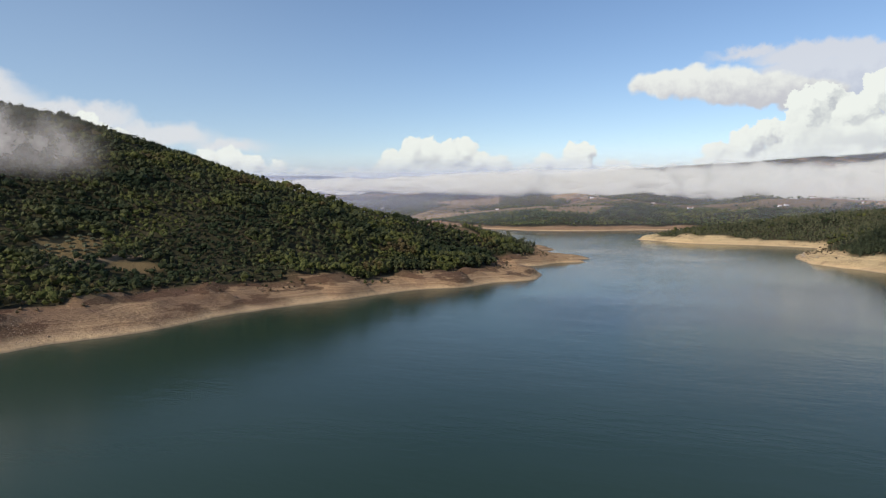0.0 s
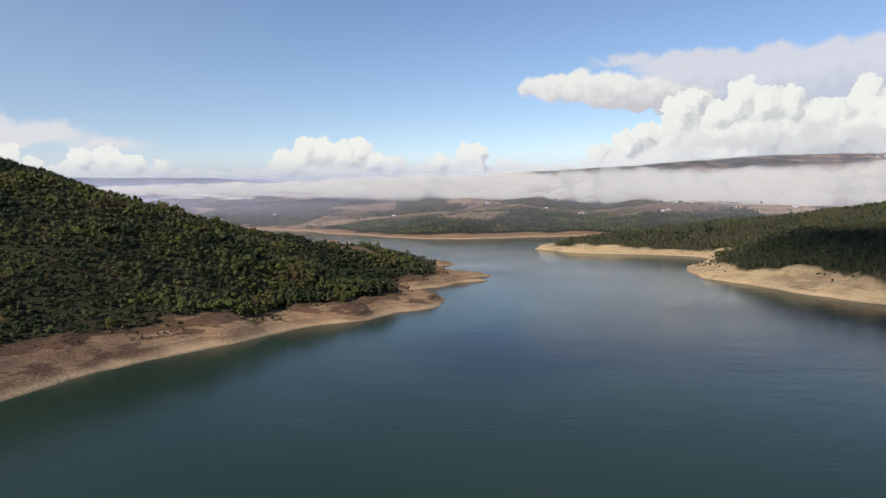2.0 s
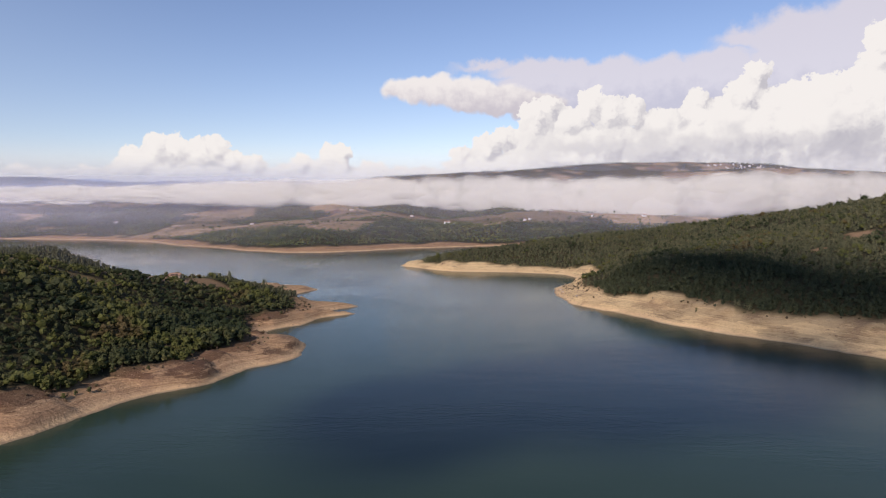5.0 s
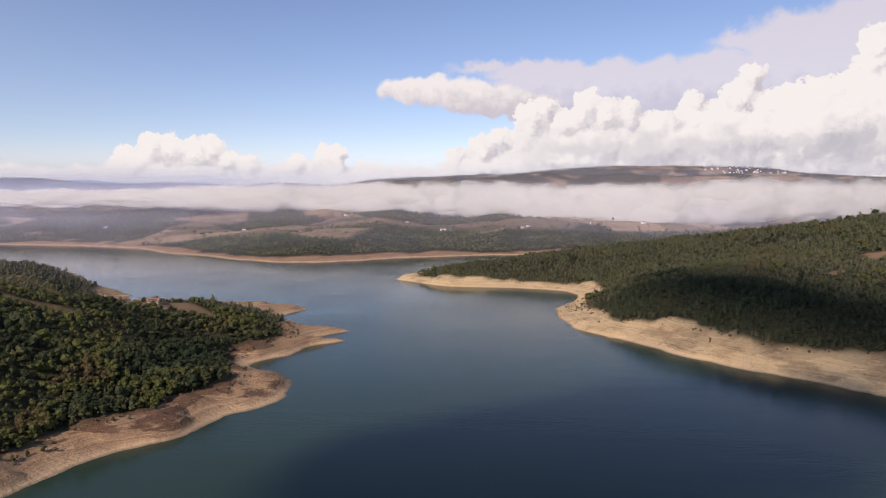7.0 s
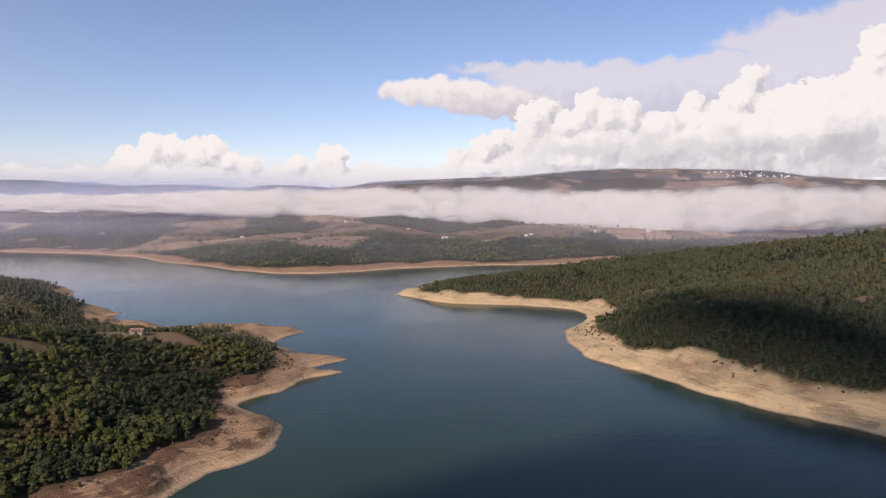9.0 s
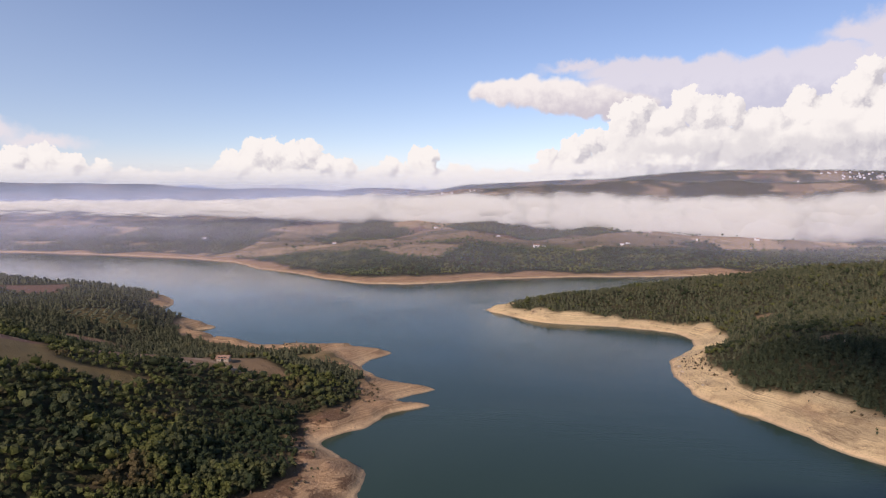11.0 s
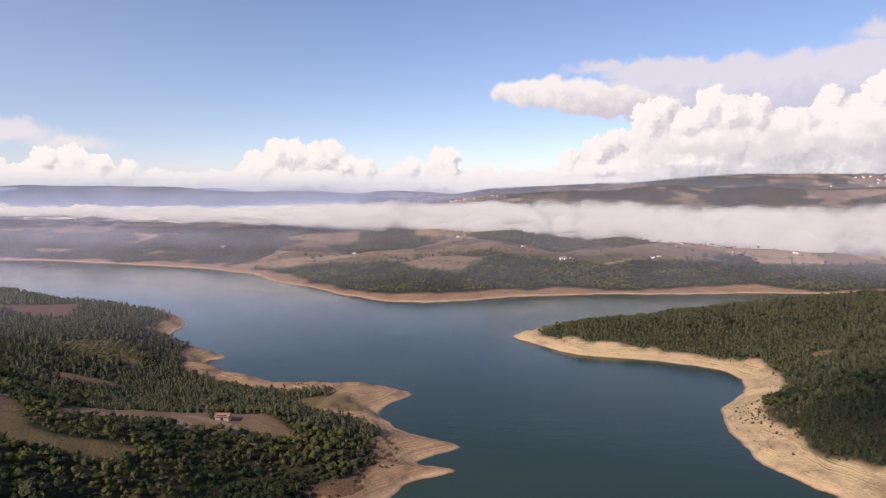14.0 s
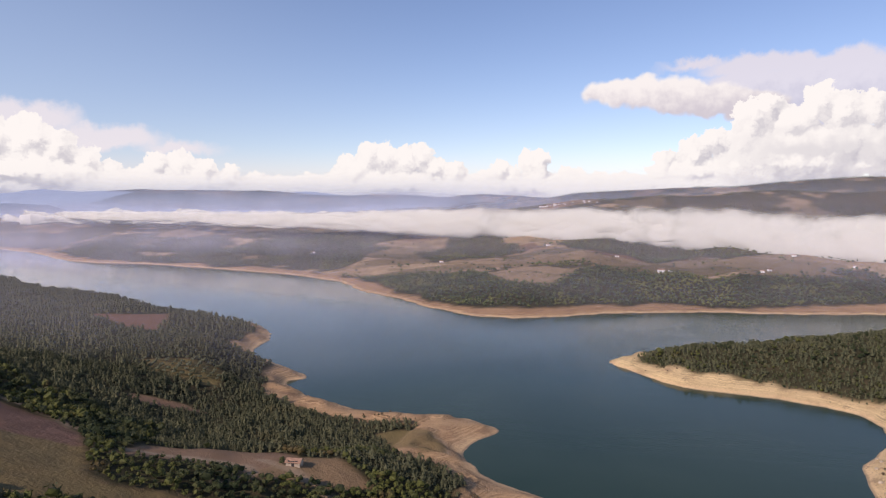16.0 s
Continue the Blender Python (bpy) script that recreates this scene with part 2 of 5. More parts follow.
def mix(t, fac, a, b, how="MIX"):
    n = node(t, "ShaderNodeMix", data_type="RGBA", blend_type=how)
    for key, value in ((0, fac), (6, a), (7, b)):
        if hasattr(value, "is_output"):
            t.links.new(value, n.inputs[key])
        else:
            n.inputs[key].default_value = (*value, 1) if isinstance(value, tuple) else value
    return n.outputs[2]


def calc(t, how, a, b=0.0, clamp=False):
    n = node(t, "ShaderNodeMath", operation=how, use_clamp=clamp)
    for key, value in ((0, a), (1, b)):
        if hasattr(value, "is_output"):
            t.links.new(value, n.inputs[key])
        else:
            n.inputs[key].default_value = value
    return n.outputs[0]


def step(t, value, lo, hi):
    n = node(t, "ShaderNodeMapRange", [(1, lo), (2, hi)], interpolation_type="SMOOTHSTEP")
    t.links.new(value, n.inputs[0])
    return n.outputs[0]


def bumped(t, bsdf, height, strength, distance):
    n = node(t, "ShaderNodeBump", [("Strength", strength), ("Distance", distance), ("Height", height)])
    t.links.new(n.outputs[0], bsdf.inputs["Normal"])


def plain(name, colour, rough=0.8, spread=0.12, scale=0.6, metal=0.0):
    m, t, b = nodes_of(name)
    p = t.nodes.new("ShaderNodeNewGeometry").outputs["Position"]
    f = noise_at(t, p, scale, 4)
    dark = tuple(c * (1 - spread) for c in colour)
    light = tuple(min(1, c * (1 + spread)) for c in colour)
    t.links.new(ramp(t, f, [(0.3, dark), (0.7, light)]), b.inputs["Base Color"])
    b.inputs["Roughness"].default_value = rough
    b.inputs["Metallic"].default_value = metal
    return m


def shift_by(t, p, scale, metres):
    n = node(t, "ShaderNodeTexNoise", [("Scale", scale), ("Detail", 3.0)])
    t.links.new(p, n.inputs["Vector"])
    c = node(t, "ShaderNodeVectorMath", [(0, n.outputs["Color"]), (1, (0.5, 0.5, 0.5))], operation="SUBTRACT").outputs[0]
    return node(t, "ShaderNodeVectorMath", [(0, c), (1, (metres * 2,) * 3), (2, p)], operation="MULTIPLY_ADD").outputs[0]


def ground_material():
    m, t, b = nodes_of("ground")
    p = t.nodes.new("ShaderNodeNewGeometry").outputs["Position"]

    def att(name):
        return node(t, "ShaderNodeAttribute", attribute_name=name).outputs["Fac"]
    mid, fine = noise_at(t, p, 0.09, 5, 0.6), noise_at(t, p, 0.9, 4, 0.65)
    # bare drawdown bank: pale silt with level strandlines and reddish, darker patches
    z = node(t, "ShaderNodeSeparateXYZ", [(0, p)]).outputs[2]
    wob = calc(t, "MULTIPLY", noise_at(t, p, 0.025, 4, 0.55), 2.6)
    level = calc(t, "ADD", z, wob)
    lines = noise_at(t, node(t, "ShaderNodeCombineXYZ", [(2, level)]).outputs[0], 2.4, 4, 0.75)
    # the strandlines show on the steeper ground and fade out on the flats
    lean = node(t, "ShaderNodeSeparateXYZ", [(0, t.nodes.new("ShaderNodeNewGeometry").outputs["Normal"])]).outputs[2]
    lines = calc(t, "ADD", 0.5, calc(t, "MULTIPLY", calc(t, "SUBTRACT", lines, 0.5), step(t, lean, 0.996, 0.975)))
    # smears that follow the old waterlines
    along = node(t, "ShaderNodeVectorMath", [(0, p), (1, (0.045, 0.045, 0.0))], operation="MULTIPLY").outputs[0]
    along = node(t, "ShaderNodeVectorMath", [(0, along), (1, node(t, "ShaderNodeCombineXYZ", [(2, calc(t, "MULTIPLY", level, 0.30))]).outputs[0])], operation="ADD").outputs[0]
    broad = noise_at(t, along, 1.0, 5, 0.6)
    pale = att("pale")
    silt = ramp(t, calc(t, "ADD", calc(t, "MULTIPLY", lines, 0.75), calc(t, "MULTIPLY", broad, 0.25)), [(0.40, (0.18, 0.105, 0.058)), (0.5, (0.36, 0.22, 0.118)), (0.62, (0.56, 0.375, 0.205))])
    # the upper bank is redder and darker, patchy; the strip by the water is washed pale
    red = calc(t, "MULTIPLY", step(t, calc(t, "ADD", calc(t, "MULTIPLY", z, 0.022), calc(t, "ADD", broad, calc(t, "MULTIPLY", step(t, node(t, "ShaderNodeSeparateXYZ", [(0, p)]).outputs[1], 180.0, 240.0), 0.05))), 0.595, 0.645), calc(t, "MULTIPLY", step(t, node(t, "ShaderNodeSeparateXYZ", [(0, p)]).outputs[1], 395.0, 340.0), calc(t, "SUBTRACT", 0.92, calc(t, "MULTIPLY", pale, 0.48))))
    silt = mix(t, calc(t, "MULTIPLY", pale, 0.62), silt, mix(t, step(t, calc(t, "ADD", calc(t, "MULTIPLY", lines, 0.5), calc(t, "MULTIPLY", broad, 0.5)), 0.40, 0.60), (0.60, 0.43, 0.215), (0.86, 0.68, 0.35)))
    dull = node(t, "ShaderNodeSeparateXYZ", [(0, p)]).outputs[1]
    silt = mix(t, calc(t, "MULTIPLY", step(t, calc(t, "ADD", dull, calc(t, "MULTIPLY", broad, 60.0)), 250.0, 195.0), calc(t, "MULTIPLY", step(t, noise_at(t, p, 0.04, 4, 0.6), 0.36, 0.56), 0.68)), silt, (0.145, 0.084, 0.054))
    silt = mix(t, red, silt, (0.075, 0.034, 0.020))
    # dry weed lines along the old levels
    weeds = calc(t, "MULTIPLY", step(t, broad, 0.52, 0.60), step(t, lines, 0.52, 0.46))
    silt = mix(t, calc(t, "MULTIPLY", weeds, 0.6), silt, (0.14, 0.085, 0.045))
    silt = mix(t, calc(t, "MULTIPLY", step(t, calc(t, "ADD", z, calc(t, "MULTIPLY", mid, 2.0)), 3.0, 1.0), 0.7), silt, (0.74, 0.52, 0.285))
    silt = mix(t, calc(t, "MULTIPLY", step(t, mid, 0.55, 0.72), 0.45), silt, (0.20, 0.125, 0.08))
    silt = mix(t, calc(t, "MULTIPLY", step(t, fine, 0.48, 0.7), 0.4), silt, (0.20, 0.115, 0.062))
    stones = noise_at(t, p, 2.6, 3, 0.7)
    silt = mix(t, calc(t, "MULTIPLY", step(t, stones, 0.60, 0.68), 0.55), silt, (0.12, 0.085, 0.06))
    silt = mix(t, calc(t, "MULTIPLY", step(t, stones, 0.40, 0.32), 0.4), silt, (0.66, 0.52, 0.36))
    silt = mix(t, calc(t, "MULTIPLY", calc(t, "MULTIPLY", pale, step(t, mid, 0.62, 0.42)), 0.3), silt, (0.76, 0.58, 0.31))
    silt = mix(t, calc(t, "MULTIPLY", step(t, z, 0.45, 0.05), 0.6), silt, (0.15, 0.115, 0.08))
    # soil and dry grass under the trees
    soil = ramp(t, mid, [(0.3, (0.030, 0.030, 0.015)), (0.55, (0.052, 0.046, 0.024)), (0.8, (0.10, 0.074, 0.042))])
    soil = mix(t, calc(t, "MULTIPLY", step(t, fine, 0.45, 0.7), 0.5), soil, (0.06, 0.065, 0.025))
    # ploughed fields and pasture
    flat = node(t, "ShaderNodeMapping", [("Scale", (0.0085, 0.013, 0.0))])
    t.links.new(shift_by(t, p, 0.004, 45.0), flat.inputs[0])
    cells = node(t, "ShaderNodeTexVoronoi", [("Scale", 1.0)], voronoi_dimensions="2D")
    t.links.new(flat.outputs[0], cells.inputs["Vector"])
    rnd = node(t, "ShaderNodeSeparateColor", [(0, cells.outputs["Color"])]).outputs[0]
    tone = node(t, "ShaderNodeMix", [(0, att("north")), (2, att("parcel")), (3, rnd)]).outputs[0]
    field = ramp(t, tone, [(0.0, (0.135, 0.122, 0.046)), (0.25, (0.185, 0.140, 0.060)), (0.5, (0.22, 0.150, 0.078)), (0.78, (0.28, 0.185, 0.105)), (1.0, (0.190, 0.108, 0.076))])
    stubble = ramp(t, tone, [(0.0, (0.09, 0.08, 0.04)), (0.25, (0.20, 0.15, 0.085)), (0.5, (0.28, 0.20, 0.12)), (0.8, (0.40, 0.29, 0.175)), (1.0, (0.16, 0.095, 0.062))])
    field = mix(t, att("north"), field, stubble)
    field = mix(t, calc(t, "MULTIPLY", step(t, mid, 0.4, 0.75), 0.3), field, (0.10, 0.062, 0.03))
    field = mix(t, calc(t, "MULTIPLY", fine, 0.2), field, (0.15, 0.095, 0.045))
    # weeds and fallow strips break up the far fields
    field = mix(t, calc(t, "MULTIPLY", calc(t, "MULTIPLY", att("north"), step(t, noise_at(t, p, 0.022, 6, 0.7), 0.52, 0.60)), 0.5), field, (0.10, 0.085, 0.042))
    c = mix(t, att("field"), soil, field)
    c = mix(t, att("track"), c, (0.30, 0.225, 0.145))
    c = mix(t, att("bank"), c, silt)
    t.links.new(c, b.inputs["Base Color"])
    b.inputs["Roughness"].default_value = 0.95
    b.inputs["Specular IOR Level"].default_value = 0.15
    h = calc(t, "ADD", calc(t, "MULTIPLY", calc(t, "MULTIPLY", lines, att("bank")), 0.4), calc(t, "ADD", mid, calc(t, "MULTIPLY", fine, 0.5)))
    bumped(t, b, h, 1.0, 0.9)
    return m


def water_material():
    m, t, b = nodes_of("water")
    p = t.nodes.new("ShaderNodeNewGeometry").outputs["Position"]
    drift = noise_at(t, p, 0.006, 3, 0.5, 0.6)
    b_col = ramp(t, drift, [(0.35, (0.019, 0.043, 0.027)), (0.65, (0.034, 0.060, 0.038))])
    t.links.new(b_col, b.inputs["Base Color"])
    b.inputs["IOR"].default_value = 1.33
    # the far western reach lies calm; a breeze ruffles the rest
    calm = step(t, node(t, "ShaderNodeSeparateXYZ", [(0, p)]).outputs[0], -120.0, -520.0)
    t.links.new(node(t, "ShaderNodeMapRange", [(0, calm), (3, 0.165), (4, 0.62)]).outputs[0], b.inputs["Specular IOR Level"])
    wind = noise_at(t, p, 0.010, 3, 0.5, 0.4)
    t.links.new(mix(t, calm, ramp(t, wind, [(0.3, (0.10,) * 3), (0.7, (0.20,) * 3)]), (0.06, 0.06, 0.06)), b.inputs["Roughness"])
    st = node(t, "ShaderNodeMapping", [("Scale", (0.5, 1.3, 1.0)), ("Rotation", (0, 0, 0.5))])
    t.links.new(p, st.inputs[0])
    waves = calc(t, "ADD", noise_at(t, st.outputs[0], 0.5, 5, 0.6), calc(t, "MULTIPLY", noise_at(t, st.outputs[0], 0.08, 3), 2.0))
    bumped(t, b, waves, 0.09, 0.4)
    return m


def leaf_material(name, stops, tints):
    """Foliage: clump to clump variation, wide drifts of another hue, fine grain."""
    m, t, b = nodes_of(name)
    g = t.nodes.new("ShaderNodeNewGeometry")
    p, isle = g.outputs["Position"], g.outputs["Random Per Island"]
    crown = calc(t, "ADD", calc(t, "MULTIPLY", calc(t, "SUBTRACT", noise_at(t, p, 0.33, 3, 0.6), 0.5), 2.0), 0.36)
    c = ramp(t, calc(t, "ADD", crown, calc(t, "MULTIPLY", isle, 0.28)), stops)
    drift = calc(t, "ADD", calc(t, "MULTIPLY", noise_at(t, p, 0.016, 3, 0.6), 0.5), calc(t, "MULTIPLY", noise_at(t, p, 0.045, 3, 0.55), 0.5))
    for lo, hi, colour in tints:
        c = mix(t, calc(t, "MULTIPLY", step(t, drift, lo, hi), 0.75), c, colour)
    c = mix(t, 0.7, c, ramp(t, noise_at(t, p, 2.4, 5, 0.8), [(0.34, (0.45, 0.47, 0.48)), (0.66, (1.35, 1.33, 1.28))]), "MULTIPLY")
    t.links.new(c, b.inputs["Base Color"])
    b.inputs["Roughness"].default_value = 0.75
    b.inputs["Specular IOR Level"].default_value = 0.2
    return m


def vapour_material(name, colour, least, most, grain):
    """Lit vapour whose thickness follows the body's own cover, broken up by drifting shreds."""
    m, t, b = nodes_of(name)
    g = t.nodes.new("ShaderNodeNewGeometry")
    # light scatters round inside vapour, so its skin shades far more gently than a solid
    lean = node(t, "ShaderNodeVectorMath", [(0, g.outputs["Normal"]), (1, (0.45, 0.45, 0.45)), (2, SUN_DIR)], operation="MULTIPLY_ADD").outputs[0]
    lean = node(t, "ShaderNodeVectorMath", [(0, lean)], operation="NORMALIZE").outputs[0]
    front = node(t, "ShaderNodeBsdfDiffuse", [(0, (*colour, 1)), ("Normal", lean)])
    back = node(t, "ShaderNodeBsdfTranslucent", [(0, (*colour, 1))])
    d = node(t, "ShaderNodeMixShader", [(0, 0.35), (1, front.outputs[0]), (2, back.outputs[0])])
    st = node(t, "ShaderNodeMapping", [("Scale", (0.8, 0.8, 1.0))])
    t.links.new(g.outputs["Position"], st.inputs[0])
    n = noise_at(t, st.outputs[0], grain, 7, 0.62, 0.3)
    cover = node(t, "ShaderNodeAttribute", attribute_name="cover").outputs["Fac"]
    k = calc(t, "ADD", cover, calc(t, "MULTIPLY", calc(t, "SUBTRACT", n, 0.5), 1.6))
    k = calc(t, "MULTIPLY", step(t, k, least, 1.05), calc(t, "MULTIPLY", step(t, cover, 0.0, 0.6), most))
    clear = t.nodes.new("ShaderNodeBsdfTransparent")
    x = node(t, "ShaderNodeMixShader", [(0, k), (1, clear.outputs[0]), (2, d.outputs[0])])
    t.links.new(x.outputs[0], t.nodes["Material Output"].inputs[0])
    t.nodes.remove(b)
    return m


def haze_glow_material(name, colour):
    """A far backdrop that glows, the haze before it painted into its colour."""
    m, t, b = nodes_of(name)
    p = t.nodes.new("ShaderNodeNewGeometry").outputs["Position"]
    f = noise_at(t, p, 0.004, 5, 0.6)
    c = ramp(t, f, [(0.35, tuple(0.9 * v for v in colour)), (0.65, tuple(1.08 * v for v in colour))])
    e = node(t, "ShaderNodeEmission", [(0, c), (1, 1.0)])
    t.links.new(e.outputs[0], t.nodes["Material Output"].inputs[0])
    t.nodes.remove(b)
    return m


M_GROUND, M_WATER = ground_material(), water_material()
M_OAK = leaf_material("broadleaf", [(0.0, (0.019, 0.026, 0.012)), (0.35, (0.044, 0.054, 0.021)), (0.8, (0.083, 0.090, 0.032)), (1.0, (0.118, 0.108, 0.040))],
                      [(0.505, 0.54, (0.098, 0.108, 0.025)), (0.555, 0.595, (0.092, 0.060, 0.028)), (0.485, 0.44, (0.018, 0.032, 0.012))])
M_PINE = leaf_material("pine", [(0.0, (0.042, 0.050, 0.028)), (0.5, (0.088, 0.096, 0.050)), (1.0, (0.140, 0.132, 0.068))],
                       [(0.56, 0.68, (0.12, 0.108, 0.05)), (0.68, 0.76, (0.13, 0.090, 0.055))])
# conifer green darkened to paint in some of the east slope's cloud shadow
M_SHADED_STAND = leaf_material("shaded_conifer", [(0.0, (0.024, 0.036, 0.018)), (0.5, (0.046, 0.058, 0.028)), (1.0, (0.075, 0.082, 0.038))], [])
M_FARWOOD = leaf_material("far_foliage", [(0.0, (0.046, 0.068, 0.026)), (0.5, (0.082, 0.108, 0.040)), (1.0, (0.125, 0.140, 0.052))], [(0.51, 0.56, (0.15, 0.155, 0.05)), (0.49, 0.45, (0.045, 0.065, 0.034))])
M_SCRUB = leaf_material("dry_scrub", [(0.0, (0.07, 0.050, 0.028)), (0.6, (0.12, 0.085, 0.045)), (1.0, (0.10, 0.095, 0.04))], [])
M_BARK = plain("bark", (0.10, 0.075, 0.055), 0.9, 0.35, 3.0)
M_FOG = vapour_material("fog", (0.725, 0.745, 0.705), 0.08, 0.76, 0.014)
M_MIST = vapour_material("mist", (0.725, 0.745, 0.705), 0.20, 0.85, 0.018)
M_HEAP = plain("cloud_heap", (0.9, 0.9, 0.9), 1.0, 0.03, 0.02)


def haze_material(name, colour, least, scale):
    """Thin, even sheet with haze put into its colour, shaded as facing the sun."""
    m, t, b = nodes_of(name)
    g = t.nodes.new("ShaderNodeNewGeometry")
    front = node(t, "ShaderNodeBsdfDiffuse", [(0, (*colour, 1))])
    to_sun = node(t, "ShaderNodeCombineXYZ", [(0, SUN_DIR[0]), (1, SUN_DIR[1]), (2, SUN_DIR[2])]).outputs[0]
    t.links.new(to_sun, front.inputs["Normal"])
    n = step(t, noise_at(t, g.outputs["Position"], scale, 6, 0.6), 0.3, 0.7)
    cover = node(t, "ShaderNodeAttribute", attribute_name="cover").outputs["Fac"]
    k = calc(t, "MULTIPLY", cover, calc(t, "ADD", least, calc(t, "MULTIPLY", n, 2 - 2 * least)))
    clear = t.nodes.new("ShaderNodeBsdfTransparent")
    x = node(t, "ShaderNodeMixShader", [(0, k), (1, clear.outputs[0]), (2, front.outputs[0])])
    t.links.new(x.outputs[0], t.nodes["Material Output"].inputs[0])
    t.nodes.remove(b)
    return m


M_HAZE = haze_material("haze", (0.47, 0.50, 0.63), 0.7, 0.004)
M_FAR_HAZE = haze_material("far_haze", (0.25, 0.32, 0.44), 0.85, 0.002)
M_WISP = haze_material("wisp", (0.86, 0.86, 0.86), 0.25, 0.04)
M_RANGE_FAR = haze_glow_material("far_range", (0.33, 0.43, 0.62))
M_RANGE_NEAR = haze_glow_material("near_range", (0.24, 0.31, 0.44))
M_WALL = plain("plaster_wall", (0.55, 0.49, 0.40), 0.9, 0.15, 0.8)
M_OLD_WALL = plain("weathered_wall", (0.40, 0.34, 0.26), 0.9, 0.2, 0.8)
M_ROOF = plain("roof_tile", (0.33, 0.20, 0.13), 0.85, 0.3, 1.6)
M_DARK = plain("dark_opening", (0.03, 0.03, 0.035), 0.4, 0.2)
M_STONE = plain("pale_rock", (0.42, 0.34, 0.24), 0.9, 0.3, 0.7)
M_PEBBLE = plain("bank_stone", (0.25, 0.17, 0.105), 0.95, 0.4, 0.5)
M_STEEL = plain("white_steel", (0.80, 0.80, 0.80), 0.5, 0.05)


# ---------- numeric helpers ----------
def hash2(ix, iy, seed):
    n = (ix.astype(np.int64) * 374761393 + iy.astype(np.int64) * 668265263 + seed * 1274126177) & 0x7FFFFFFF
    n = ((n ^ (n >> 13)) * 1274126177) & 0x7FFFFFFF
    return ((n ^ (n >> 16)) & 0xFFFFFF) / float(0xFFFFFF)


def value_noise(x, y, seed):
    ix, iy = np.floor(x), np.floor(y)
    fx, fy = x - ix, y - iy
    fx, fy = fx * fx * (3 - 2 * fx), fy * fy * (3 - 2 * fy)
    a, b = hash2(ix, iy, seed), hash2(ix + 1, iy, seed)
    c, d = hash2(ix, iy + 1, seed), hash2(ix + 1, iy + 1, seed)
    return (a * (1 - fx) + b * fx) * (1 - fy) + (c * (1 - fx) + d * fx) * fy


def fbm(x, y, size, seed, octaves=4):
    """Noise about 0, within about -1 and 1, with features of that size in metres."""
    total, amp = 0.0, 0.5
    for k in range(octaves):
        total = total + amp * (value_noise(x / size * 2 ** k, y / size * 2 ** k, seed + k) * 2 - 1)
        amp *= 0.5
    return total


def smooth(v, lo, hi):
    v = np.clip((v - lo) / (hi - lo), 0, 1)
    return v * v * (3 - 2 * v)


def shore_distance(poly, x, y):
    """Metres from the waterline, positive inland."""
    best, inside = np.full(x.shape, 1e18), np.zeros(x.shape, bool)
    for (x0, y0), (x1, y1) in zip(poly, poly[1:] + poly[:1]):
        ex, ey = x1 - x0, y1 - y0
        u = np.clip(((x - x0) * ex + (y - y0) * ey) / (ex * ex + ey * ey), 0, 1)
        best = np.minimum(best, (x - x0 - u * ex) ** 2 + (y - y0 - u * ey) ** 2)
        if ey:
            inside ^= ((y0 > y) != (y1 > y)) & (x < ex * (y - y0) / ey + x0)
    return np.where(inside, 1, -1) * np.sqrt(best)


def mesh_of(name, verts, faces, material, smooth_shade=False):
    """A mesh from arrays of vertices and of triangles or quads."""
    verts, faces = np.asarray(verts, np.float32), np.asarray(faces, np.int32)
    k = faces.shape[1]
    me = bpy.data.meshes.new(name)
    me.vertices.add(len(verts))
    me.vertices.foreach_set("co", verts.ravel())
    me.loops.add(faces.size)
    me.loops.foreach_set("vertex_index", faces.ravel())
    me.polygons.add(len(faces))
    me.polygons.foreach_set("loop_start", np.arange(0, faces.size, k, dtype=np.int32))
    me.polygons.foreach_set("use_smooth", np.full(len(faces), smooth_shade))
    me.update(calc_edges=True)
    me.materials.append(material)
    return me


# ---------- the lake basin ----------
# waterlines; land lies inside each loop
SHORE_WEST_NEAR = [(-60, -400), (-110, -120), (-150, 20), (-146, 70), (-138, 99), (-128, 122), (-125, 150), (-116, 176), (-104, 203),
                   (-93, 226), (-80, 240), (-73, 257), (-63, 268), (-60, 287), (-63, 299), (-73, 310), (-84, 322), (-79, 333),
                   (-73, 339), (-66, 357), (-53, 369), (-59, 373), (-67, 376), (-61, 386), (-53, 396)]
SHORE_WEST_FAR = [(-75, 408), (-88, 418), (-97, 434), (-96, 448), (-89, 468), (-109, 480), (-135, 477), (-162, 479), (-195, 489),
                  (-222, 508), (-231, 521), (-224, 528), (-233, 540), (-285, 574), (-301, 592), (-323, 653), (-372, 697),
                  (-442, 716), (-539, 762), (-642, 814), (-741, 834), (-864, 898), (-1050, 980), (-1500, 1000), (-4800, 1200),
                  (-4800, -4000)]
SHORE_EAST = [(-43, 641), (-30, 613), (2, 578), (47, 568), (74, 555), (87, 540), (88, 509), (66, 469), (60, 442), (62, 411), (61, 395),
              (83, 361), (92, 336), (103, 320), (115, 304), (130, 288), (146, 261), (170, 215), (230, 120), (300, -50), (330, -400),
              (700, -4000), (4800, -4000), (4800, 900), (700, 860), (450, 850), (250, 795), (90, 715), (0, 688)]
